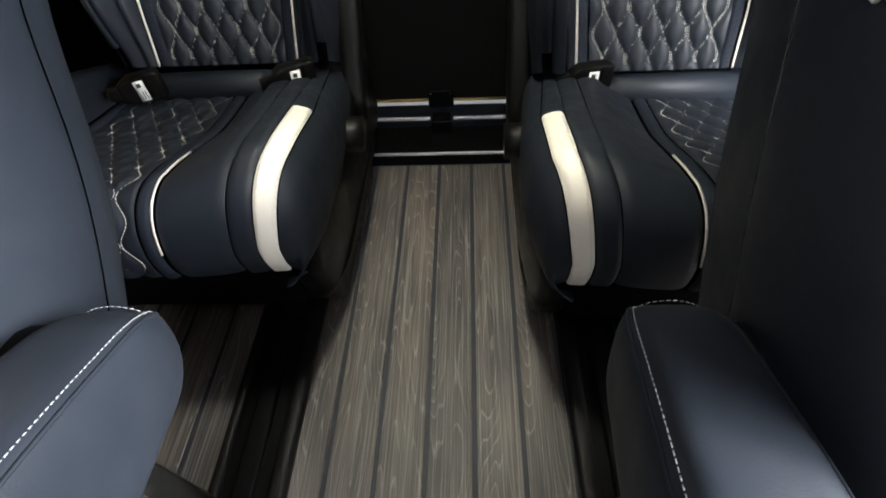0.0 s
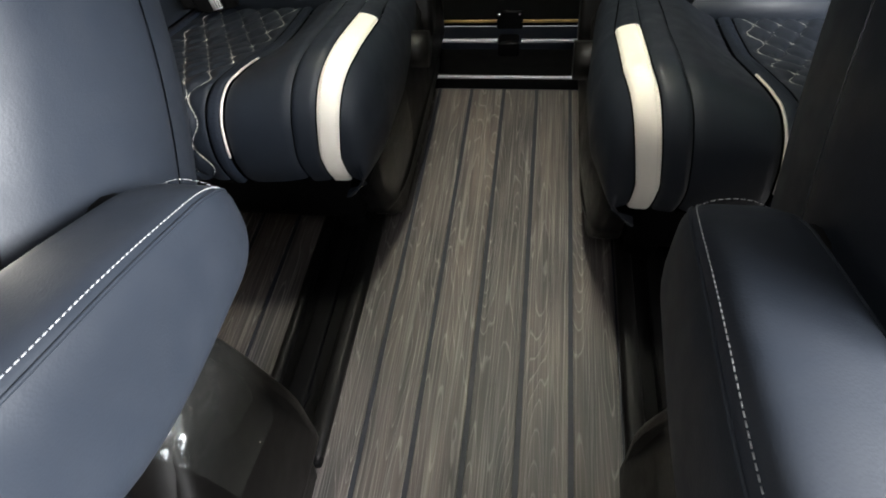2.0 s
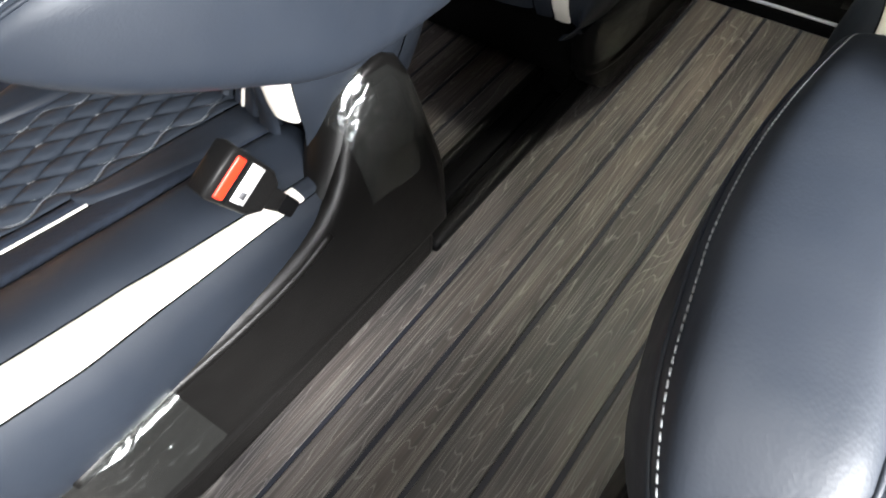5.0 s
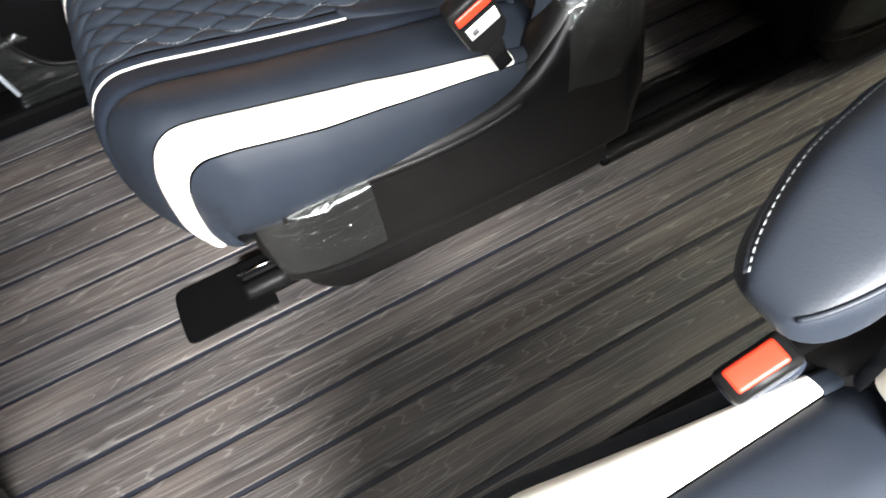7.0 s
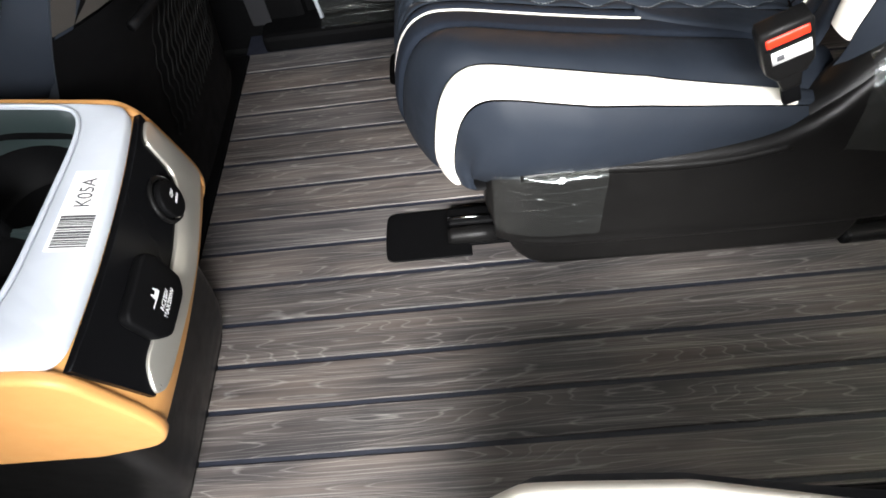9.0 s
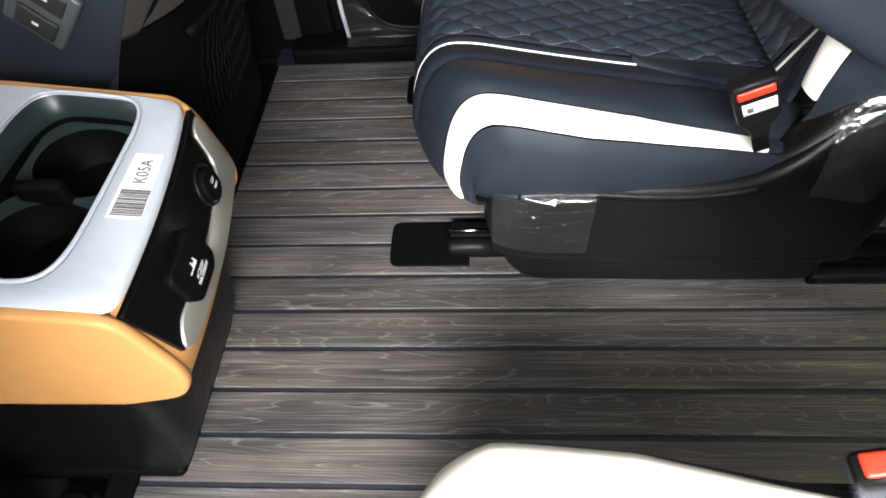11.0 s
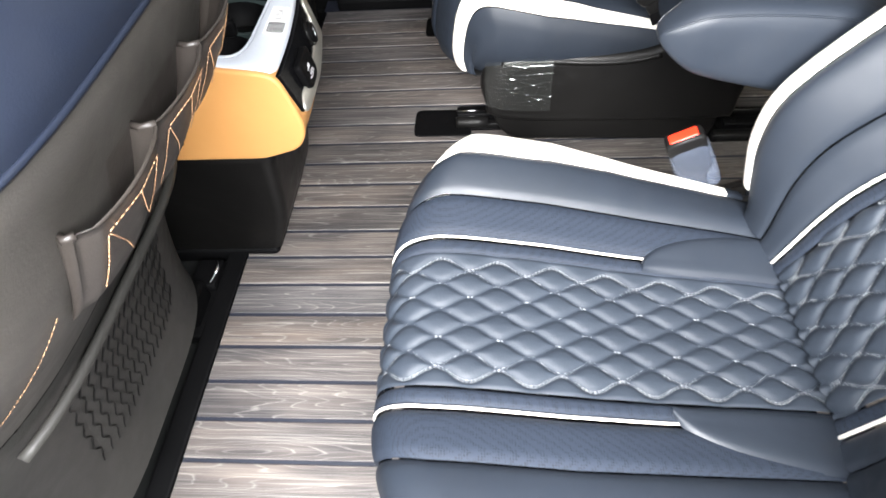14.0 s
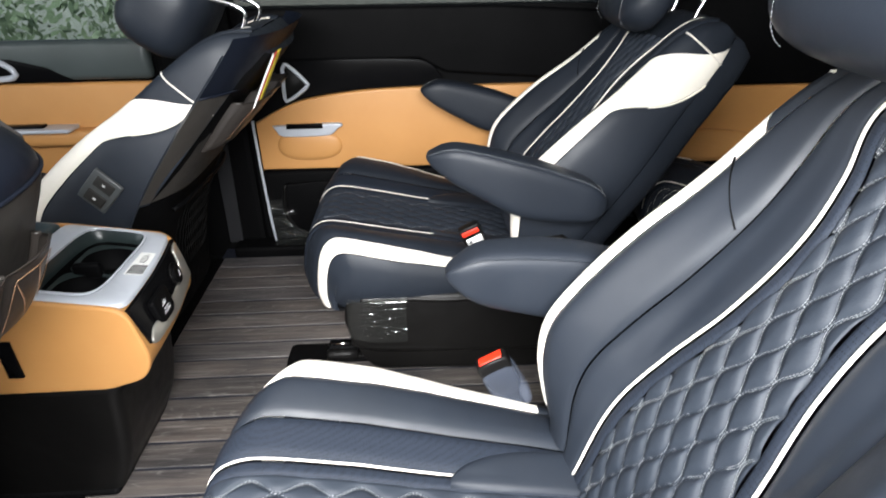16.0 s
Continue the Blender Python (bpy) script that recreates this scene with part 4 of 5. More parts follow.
def captain_seat(cx, s, label, group, oy=0.0, base=(0.575, 0.272), lean=36.0, arms=True, tall=0.95, detail=1.0, wide=0.31, tuck=0.0, head=(0.66, 0.13), deep=0.08, blunt=0.0, inset=0.262, shift=0.0, widen=0.0):
    seat = thing("captain_seat" if arms else "bench_seat", (cx, 0.3 + oy, 0.0), label, "seat", group)
    inset = inset if arms else 0.254
    sh = cushion_sheet(cx, s, oy, blunt=blunt) if arms else cushion_sheet(cx, s, oy, length=0.905, under=0.014, swept=0.016, dish=0.024)
    upholster_cushion(seat, sh, detail, 0.116 if arms else 0.12, 0.1 if arms else 0.375, inset, not arms)
    bx0 = cx + s * shift
    bk = back_sheet(bx0, s, (base[0] + oy, base[1]), lean, tall, widen=widen, slim=1.0 if arms else 0.5)
    upholster_back(seat, bk, detail, (0.45, 0.57), waist=arms, deep=deep, plain=not arms)
    headrest(seat, bk, bx0, s, *head)
    part("seat_base", mirrored(rbox((0, 0.38 + oy, 0.13), (0.47, 0.4, 0.15), 0.02, 2), s, cx), BLACK, seat)
    part("rear_cross_tube", mirrored(tube([(-0.2, 0.62 + oy, 0.2), (0, 0.62 + oy, 0.2), (0.2, 0.62 + oy, 0.2)], 0.02, 10), s, cx), BLACK, seat)
    for u in (-0.2, 0.2):
        part("rail_foot", mirrored(rbox((u, 0.42 + oy, 0.034), (0.05, 0.44, 0.06), 0.006, 2), s, cx), BLACK, seat)
    side_cover(seat, cx, s, oy, wide, COVER if arms else GREY_PLASTIC)
    if arms:
        armrest(seat, cx, s, (0.376 if tuck else 0.36) + oy, 0.738 + oy, tuck, (0.93, 0.76) if tuck else (0.74, 0.74))
        armrest(seat, cx, -s, 0.36 + oy, 0.738 + oy)
        for k in (s, -s):
            part("arm_pivot", mirrored(tube([(0.22, 0.69 + oy, 0.475), (0.255, 0.69 + oy, 0.475), (0.29, 0.69 + oy, 0.475)], 0.03, 16), k, cx), BLACK, seat)
    else:
        part("recliner_cover", mirrored(prism(smooth_line([(0.5 + oy, 0.2), (0.55 + oy, 0.2), (0.68 + oy, 0.5), (0.7 + oy, 0.6), (0.66 + oy, 0.6), (0.6 + oy, 0.46), (0.5 + oy, 0.2)], 30)[:-1], "x", 0.272, 0.312, 0.014, 4), s, cx), COVER, seat, "grey plastic recliner pillar")
        part("recliner_knob", mirrored(tube([(0.28, 0.41 + oy, 0.232), (0.3, 0.41 + oy, 0.232), (0.322, 0.41 + oy, 0.232)], 0.03, 8), s, cx), COVER, seat)
        part("lower_roll", mirrored(tube([(shift - 0.19, 0.487 + oy + 0.5 * (base[0] - 0.51), 0.272), (shift, 0.493 + oy + 0.5 * (base[0] - 0.51), 0.272), (shift + 0.15, 0.487 + oy + 0.5 * (base[0] - 0.51), 0.272)], 0.027, 16), s, cx), NAVY, seat, "smooth leather roll below the backrest")
    return seat


SEAT_A, SEAT_B, DRIVER = -0.267, 0.704, 0.711
captain_seat(SEAT_A, 1, "navy leather captain seat, ivory stripes, quilted centre, by closed door", "captain seats", base=(0.6, 0.272), blunt=0.021, inset=0.266)
captain_seat(SEAT_B, -1, "navy leather captain seat, ivory stripes, quilted centre, in daylight", "captain seats", lean=28.5, tuck=0.01, head=(0.69, 0.2), deep=0.14, inset=(0.262, 0.243), widen=1.0)
captain_seat(-0.222, 1, "navy quilted leather rear seat with ivory stripe in shadow", "rear seats", 0.89, (0.54, 0.295), 30.0, False, 0.95, 0.8, 0.3, deep=0.03, shift=0.085)
captain_seat(0.656, -1, "navy quilted leather rear seat with ivory stripe beside the aisle", "rear seats", 0.86, (0.51, 0.295), 30.0, False, 0.95, 0.8, 0.3, deep=0.03, shift=0.085)
buckle("buckles", (0.026, 0.462, 0.378), (25, 90), "black belt buckle with red button and white label")
buckle("buckles", (0.425, 0.465, 0.333), (28, -90), "black belt buckle with red button in clear sleeve", True, 0.94)
buckle("back row buckles", (-0.012, 1.345, 0.315), (-20, 90, 6), "black belt buckle lying on the dark back seat")
buckle("back row buckles", (-0.275, 1.345, 0.304), (-20, 84, -5), "black belt buckle with label beside a back seat bolster")
buckle("back row buckles", (0.468, 1.335, 0.305), (-20, 92, -8), "black belt buckle on the quilted back seat")


# ---- seat rails ----
def rail(x0, x1, label, outer=False):
    m = 1 if x1 < XC else -1
    r = thing("seat_rail", ((x0 + x1) / 2, 0.3, 0.0), label, "rail", "seat rails")
    pl = smooth_line([(x0, 0.004), (x0 + 0.012 * m, -0.01), (x1 - 0.012 * m, -0.01), (x1, 0.004)], 16)
    out = [tuple(p) for p in pl] + [(x1, 0.13), (x0, 0.13)]
    part("end_plate", prism(out, "z", 0.0, 0.004, 0.0012, 1), BLACK, r, "flat black plate with rounded corners", smooth=False)
    part("channel", box(min(x0 + 0.02 * m, x1 - 0.02 * m), max(x0 + 0.02 * m, x1 - 0.02 * m), 0.125, 0.69, 0.0, 0.006, 0.001), BLACK, r)
    xm = x1 - 0.032 * m
    part("rail_end", tube([(xm, 0.093, 0.017), (xm, 0.1, 0.017), (xm, 0.145, 0.017), (xm, 0.172, 0.017)], [0.012, 0.0145, 0.0145, 0.014], 16), GREY_PLASTIC, r)
    part("rail_tongue", box(min(xm, xm - 0.006 * m) - 0.004, max(xm, xm - 0.006 * m) + 0.008, 0.17, 0.26, 0.004, 0.016, 0.003), GREY_PLASTIC, r)
    part("latch_housing", box(min(x0 + 0.02 * m, xm - 0.014 * m), max(x0 + 0.02 * m, xm - 0.014 * m), 0.095, 0.2, 0.004, 0.03, 0.005), BLACK, r)
    part("latch_bar", tube([(xm - 0.022 * m, 0.094, 0.033), (xm - 0.022 * m, 0.13, 0.034), (xm - 0.022 * m, 0.17, 0.033)], 0.0022, 8), CHROME, r, "chrome latch bar")
    return r


rail(-0.118, -0.018, "black seat rail with end plate in oak floor")
rail(across(-0.118), across(-0.018), "black seat rail with end plate under lit seat")
rail(-0.566, -0.462, "black outer seat rail with end plate in oak floor")
rail(across(-0.566), across(-0.462), "black outer seat rail with end plate in oak floor")


def rear_rail(m):
    def X(x):
        return x if m > 0 else across(x)
    r = thing("rear_rail", (X(-0.02), 0.9, 0.0), "black plastic rail trough running under the rear seat", "rail", "rear rails")
    def bx(a, b, y0, y1, z0, z1, bev):
        return box(min(X(a), X(b)), max(X(a), X(b)), y0, y1, z0, z1, bev)
    part("trough", bx(-0.075, 0.004, 0.70, 1.45, 0.0, 0.006, 0.002), BLACK, r)
    part("aisle_lip", bx(0.0, 0.026, 0.685, 1.5, 0.0, 0.022, 0.008), GREY_PLASTIC, r)
    part("outer_lip", bx(-0.082, -0.066, 0.70, 1.45, 0.0, 0.02, 0.006), GREY_PLASTIC, r)
    part("inner_rail", bx(-0.05, -0.02, 0.72, 1.45, 0.004, 0.016, 0.004), BLACK, r)
    part("nose", bx(-0.05, 0.026, 0.68, 0.70, 0.0, 0.02, 0.007), BLACK, r)
    part("bolt", tube([(X(-0.035), 0.74, 0.012), (X(-0.035), 0.74, 0.018), (X(-0.035), 0.74, 0.022)], 0.007, 8), BLACK, r)


rear_rail(1)
rear_rail(-1)


# ---- rear of the aisle ----
hatch = thing("rear_hatch_step", (0.21, 1.6, 0.0), "black step with silver strips behind the plank floor", "step")
part("lower_step", box(0.0, 0.43, 1.515, 1.63, -0.06, 0.022, 0.004), BLACK, hatch)
part("lower_strip", box(0.05, 0.37, 1.516, 1.522, 0.022, 0.0265, 0.001), SILVER, hatch, "thin silver strip")
part("upper_step", box(0.0, 0.43, 1.63, 1.7, -0.06, 0.036, 0.004), DARKENED_NAVY, hatch, "dark blue-black upper step")
part("upper_strip", box(0.052, 0.185, 1.632, 1.64, 0.036, 0.041, 0.001), SILVER, hatch, "thin silver strip")
part("upper_strip", box(0.24, 0.368, 1.632, 1.64, 0.036, 0.041, 0.001), SILVER, hatch, "thin silver strip")
part("handle_recess", box(0.19, 0.235, 1.6, 1.64, 0.018, 0.054, 0.006), GLOSS, hatch)
board = thing("cargo_board", (0.21, 1.72, 0.04), "upright dark green-black board with gold edge", "board")
part("panel", box(0.0, 0.43, 1.7, 1.725, 0.045, 0.95, 0.004), CARPET, board)
part("gold_edge", box(0.05, 0.185, 1.693, 1.699, 0.048, 0.053, 0.001), GOLD, board, "thin gold edge strip")
part("gold_edge", box(0.235, 0.372, 1.693, 1.699, 0.048, 0.053, 0.001), GOLD, board, "thin gold edge strip")
hinge = part("hinge", box(0.18, 0.24, 1.688, 1.698, 0.026, 0.08, 0.006), GLOSS, board, "black hinge with four screws")
for x in (0.187, 0.233):
    for z in (0.03, 0.073):
        part("screw", tube([(x, 1.687, z), (x, 1.686, z), (x, 1.683, z)], [0.0035, 0.0035, 0.002], 10), CHROME, hinge)


# ---- front seats ----
LEAN = {"driver": ([0.05, 0.15, 0.3, 0.436, 0.5, 0.58, 0.667, 0.75, 0.81, 0.84], [-0.335, -0.33, -0.295, -0.235, -0.192, -0.13, -0.088, -0.062, -0.14, -0.26]),
        "passenger": ([0.05, 0.15, 0.3, 0.4, 0.5, 0.6, 0.68, 0.76, 0.83, 0.9], [-0.3, -0.29, -0.26, -0.22, -0.16, -0.085, -0.02, 0.045, 0.09, 0.1])}
WHO = ["driver"]


def rear_y(z):
    """The lean of a front seat's back."""
    return float(table(z, *LEAN[WHO[0]]))


def rear_patch(cx, z0, z1, half, n=26, m=20, out=0.0, u0=-1.0, u1=1.0):
    us = np.linspace(u0, u1, n)
    rows = []
    for u in us:
        for z in np.linspace(z0, z1, m):
            rec = 0.068 * abs(u) ** 4
            rows.append((cx + u * half * (1 - (0.1 if WHO[0] == "passenger" else 0.5) * max(0, (z - 0.72) / 0.16) ** 2), rear_y(z) - rec + out * 0.75, z + out * 0.6))
    return grid(rows, n, m)


def front_seat(cx, s, label, who, base, lean, tall, ztop, up, fore):
    WHO[0] = who
    papers = who == "passenger"
    oy = base[0] + 0.57
    seat = thing("front_seat", (cx, -0.6, 0.0), label, "seat", "front seats")
    bk = back_sheet(cx, s, base, lean, tall)
    upholster_back(seat, bk, 0.6, wing=(0.405, 0.475), wing_end=0.33 if s > 0 else 0.378, low_edge=0.272)
    headrest(seat, bk, cx, s, up, fore, (0.14, 0.088, 0.1))
    sh = cushion_sheet(cx, s, -1.12 + oy, 0.0)
    part("cushion", sh.zone(-0.36, 0.36, 0.03, sh.length, 30, 40, 0.003), NAVY, seat)
    part("seat_base", rbox((cx, -0.75, 0.1), (0.44, 0.46, 0.22), 0.02, 2), BLACK, seat)
    H = 0.268
    seam_z = 0.735 if s < 0 else 0.69
    # shade put into the upper back and its seam by a darker navy
    part("rear_shoulder", flipped(rear_patch(cx, seam_z + 0.002, ztop, H)), DARKENED_NAVY, seat, "smooth navy leather upper back, darkened for shade")
    part("rear_leather", flipped(rear_patch(cx, 0.47, seam_z - 0.002, H)), BACKSHELL, seat, "grey-brown leather back panel")
    # one plastic in two tones: paler for the daylit driver seat, black for shade
    part("rear_plastic", flipped(rear_patch(cx, 0.09, 0.466, H)), SHELL if s < 0 else BLACK, seat, "plastic lower back panel, its tone set by daylight")
    for e in (-1, 1):
        col = [(cx + e * H, rear_y(z) - 0.068, z) for z in np.linspace(0.09, ztop - 0.03, 24)]
        inn = [(cx + e * (H - 0.012), rear_y(z) - (0.14 if s < 0 else 0.075) - 0.02 * (z < 0.4), z) for z in np.linspace(0.09, ztop - 0.03, 24)]
        g = grid(col + inn, 2, 24)
        part("rear_side_wall", g if e > 0 else flipped(g), NAVY if s > 0 else POCKET, seat)
    seam = [(cx + u * H, rear_y(seam_z) - 0.068 * abs(u) ** 4 + 0.001, seam_z) for u in np.linspace(-1, 1, 40)]
    part("shoulder_seam", tube(seam, 0.0025, 6), DARKENED_NAVY, seat)
    edge = [(cx - s * (0.155 + 0.1 * q), rear_y(0.6 - 0.15 * q) - 0.068 * abs((0.155 + 0.1 * q) / H) ** 4 + 0.002, 0.602 - 0.15 * q) for q in np.linspace(0, 1, 60)]
    part("tan_stitching", stitches(edge, 0.004, 0.0022, 0.0004), ORANGE_THREAD, seat)
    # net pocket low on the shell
    net = part("net_pocket", flipped(rear_patch(cx, 0.2, 0.42, H * 0.72, 24, 18, 0.012)), SHELL if s < 0 else BLACK, seat, "net pocket in the panel's daylight tone")
    for k in range(26):
        u = -0.95 + 1.9 * k / 25
        pts = [(cx + u * H * 0.72 + 0.004 * math.sin(z * 160), rear_y(z) - 0.068 * abs(u) ** 4 + 0.012, z + 0.008) for z in np.linspace(0.205, 0.415, 26)]
        part("net_cord", tube(pts, 0.0013, 4), GREY_PLASTIC, net)
    rim = [(cx + u * H * 0.74, rear_y(0.425) - 0.068 * abs(u * 0.72) ** 4 + 0.014, 0.43) for u in np.linspace(-1, 1, 30)]
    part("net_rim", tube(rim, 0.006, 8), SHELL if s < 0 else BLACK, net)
    # organiser with three open pockets
    zb, zh = (0.555, 0.1) if s > 0 else (0.578, 0.087)
    org = part("organiser_backing", flipped(rear_patch(cx, zb - 0.01, 0.668, H * 0.66, 24, 14, 0.003)), POCKET, seat, "dark brown leather pocket organiser")
    N, M = 61, 14
    uc, uh = (0.06, 0.58) if s > 0 else (0.0875 * s, 0.5875)
    uc = abs(uc) * s
    us = np.linspace(uc - uh, uc + uh, N)
    outer, inner = [], []
    for i, u in enumerate(us):
        ph = (u - uc + uh) / (2 * uh) * 3
        bulge = (0.056 if s > 0 else 0.022) + 0.012 * math.sin(math.pi * (ph % 1.0)) ** 0.7
        bulge *= min(1, (1 - abs((u - uc) / uh)) / 0.04 + 0.55)
        for j in range(M):
            q = j / (M - 1)
            z = zb + zh * q
            o = bulge * (0.6 + 0.4 * q**0.8) if q > 0 else 0.4 * bulge
            base_y = rear_y(z) - 0.068 * abs(u) ** 4
            outer.append((cx + u * H, base_y + o * 0.95, z + o * 0.1))
            inner.append((cx + u * H, base_y + (o - 0.004) * 0.95, z + (o - 0.004) * 0.1))
    go, gi = grid(outer, N, M), grid(inner, N, M)
    rimf = [(i * M + M - 1, (i + 1) * M + M - 1, N * M + (i + 1) * M + M - 1, N * M + i * M + M - 1) for i in range(N - 1)]
    v, f = join(flipped(go), gi)
    part("pocket_front", (v, f + rimf), POCKET, seat, "dark brown leather pocket fronts")
    op = np.array(outer).reshape(N, M, 3)
    for k in range(3):
        a, b = int((k + 0.22) * (N - 1) / 3), int((k + 0.9) * (N - 1) / 3)
        lift = np.array([0, 0.0014, 0.0008])
        m = (a + b) // 2
        for p, q in [((a, 2), (a, 11)), ((a, 11), (b, 11)), ((a, 2), (m, 11)), ((m, 2), (b, 11)), ((b, 2), (b, 11))]:
            line = np.array([op[int(round(p[0] + (q[0] - p[0]) * t)), int(round(p[1] + (q[1] - p[1]) * t))] for t in (0, 0.5, 1)]) + 2 * lift
            part("pocket_stitching", stitches(line, 0.0045, 0.0012, 0.0005), ORANGE_THREAD, seat)
    for k in range(4):
        u = uc - uh + 2 * uh * k / 3
        x = cx + u * H
        rows = []
        i = min(N - 1, max(0, int(round((u - uc + uh) / (2 * uh) * (N - 1)))))
        for j in range(M):
            o = op[i, j]
            b0 = (x, rear_y(o[2]) - 0.068 * abs(u) ** 4, o[2])
            rows.append([b0, tuple((np.array(b0) + o) / 2 + np.array([0.004, 0, 0])), tuple(o)])
        wall = grid(np.array(rows).reshape(-1, 3), M, 3)
        sec = (wall[0] + np.array([0.004, 0, 0]), [q[::-1] for q in wall[1]])
        part("pocket_divider", join(wall, sec), POCKET, seat)
        part("divider_edge", tube([rows[-1][0], rows[-1][1], rows[-1][2]], 0.003, 6), POCKET, seat)
    if papers:
        for k, (u, c) in enumerate(((0.3, (0.75, 0.6, 0.05)), (0.45, (0.6, 0.06, 0.04)), (0.56, (0.7, 0.7, 0.7)))):
            m, _, _ = material("card_%d" % k, c, 0.5)
            card = thing("card", (cx + u * H, rear_y(0.7) + 0.02, 0.7), ("yellow card", "red booklet", "white folded leaflet")[k] + " standing in a seat-back pocket", "card", "cards")
            part("sheet", rbox((cx + u * H, rear_y(0.7) + 0.025, 0.7), (0.03, 0.003, 0.12), 0.0008, 1, (-28, 0, 6 * k)), m, card, smooth=False)
    # seat switches on the aisle side
    c = bk.at(np.array([0.3]), np.array([0.27]), 0.002)[0]
    t0 = bk.at(np.array([0.3]), np.array([0.3]))[0] - bk.at(np.array([0.3]), np.array([0.24]))[0]
    ang = math.degrees(math.atan2(t0[2], t0[1])) - 90
    def on_side(d, size, bevel):
        return rbox((c[0] + s * d[0], c[1] + d[1], c[2] + d[2]), size, bevel, 3, (ang, 0, -s * 6))
    plate = part("switch_plate", on_side((0, 0.028, 0.012), (0.01, 0.066, 0.082), 0.0049), SWITCH, seat, "grey switch plate with two buttons")
    for k in (-0.019, 0.019):
        d = np.array(Euler((radians(ang), 0, 0)).to_matrix() @ Vector((0, 0, k)))
        btn = part("button", on_side((0.005, d[1] + 0.028, d[2] + 0.012), (0.006, 0.042, 0.028), 0.003), SHELL, plate)
        part("button_mark", on_side((0.0082, d[1] + 0.028, d[2] + 0.012), (0.0006, 0.007, 0.0035), 0.0002), MARK, plate)
    return seat


front_seat(SEAT_A, 1, "navy front passenger seat, ivory stripe, pockets and switches", "passenger", (-0.49, 0.255), 42.0, 1.06, 0.8, 0.6, 0.165)
front_seat(DRIVER, -1, "navy driver seat with brown leather pockets on its back", "driver", (-0.43, 0.255), 25.0, 0.84, 0.815, 0.84, 0.1)


# ---- console ----
def soft(pts, r, steps=5):
    """The outline with its corners rounded to about r."""
    p = np.asarray(pts, float)
    out = []
    for i in range(len(p)):
        a, b, c = p[i - 1], p[i], p[(i + 1) % len(p)]
        la, lc = np.linalg.norm(a - b), np.linalg.norm(c - b)
        p0, p1 = b + (a - b) / la * min(r, 0.45 * la), b + (c - b) / lc * min(r, 0.45 * lc)
        for t in np.linspace(0, 1, steps):
            out.append(tuple((1 - t) ** 2 * p0 + 2 * t * (1 - t) * b + t * t * p1))
    return out


def bow(v):
    """Swells the console's rear face outwards in the middle and turns it a little."""
    v = np.array(v, float)
    w = np.clip((v[:, 1] + 0.195) / 0.038, 0, 1)
    v[:, 1] += w * w * (3 - 2 * w) * (0.009 * np.clip(1 - ((v[:, 0] - 0.205) / 0.142) ** 2, 0, 1) + 0.085 * (v[:, 0] - 0.205))
    return v


def bent(geo):
    return bow(geo[0]), geo[1]


def bowed(geo, cuts=14):
    """The same swelling for a mesh with long faces, cut across first."""
    bm = bmesh.new()
    vs = [bm.verts.new(p) for p in geo[0]]
    for f in geo[1]:
        bm.faces.new([vs[i] for i in f])
    for x in np.linspace(0.075, 0.335, cuts):
        bmesh.ops.bisect_plane(bm, geom=bm.verts[:] + bm.edges[:] + bm.faces[:], plane_co=(x, 0, 0), plane_no=(1, 0, 0), dist=1e-5)
    v, f = bm_geo(bm)
    return bow(v), f


console = thing("centre_console", (0.205, -0.4, -0.03), "caramel and silver centre console with cup holders and sockets", "console")
side = [(-0.75, 0.268), (-0.205, 0.27), (-0.157, 0.29), (-0.139, 0.318), (-0.137, 0.347), (-0.154, 0.423), (-0.171, 0.438), (-0.36, 0.466), (-0.75, 0.49)]
core = [(-0.75, 0.268), (-0.205, 0.272), (-0.16, 0.293), (-0.142, 0.32), (-0.1395, 0.347), (-0.157, 0.42), (-0.166, 0.427), (-0.192, 0.431), (-0.194, 0.35), (-0.334, 0.35), (-0.336, 0.455), (-0.75, 0.485)]
part("side_shell", join(bent(prism(soft(side, 0.02), "x", 0.063, 0.074, 0.0045, 3)), bent(prism(soft(side, 0.02), "x", 0.333, 0.345, 0.005, 3)), bowed(prism(core, "x", 0.0735, 0.3355, 0.0, 1))), CARAMEL, console, "caramel leather shell")
part("base", prism(smooth_line([(-0.75, -0.03), (-0.3, -0.03), (-0.266, 0.01), (-0.236, 0.07), (-0.218, 0.15), (-0.205, 0.27)], 24).tolist() + [(-0.75, 0.27)], "x", 0.078, 0.335, 0.036, 5), COVER, console, "charcoal plastic base")
part("base_skirt", box(0.074, 0.341, -0.7, -0.268, -0.03, 0.012, 0.014, 4), BLACK, console)


def top_z(y):
    return 0.436 - (y + 0.172) * 0.149


# silver top with a well
nq = 48
ang = np.linspace(0, 2 * np.pi, nq, endpoint=False)


def rounded(cx, cy, hx, hy, power):
    c, s_ = np.cos(ang), np.sin(ang)
    return np.stack([cx + hx * np.sign(c) * np.abs(c) ** (2 / power), cy + hy * np.sign(s_) * np.abs(s_) ** (2 / power)], 1)


def ring3(o, dz):
    return np.array([(x, y, top_z(y) + dz) for x, y in o])


def rings(list_of_rings):
    p = np.stack(list_of_rings, 0)
    m = len(list_of_rings)
    f = []
    for i in range(m - 1):
        for j in range(nq):
            k = (j + 1) % nq
            f.append((i * nq + j, i * nq + k, (i + 1) * nq + k, (i + 1) * nq + j))
    return p.reshape(-1, 3), f


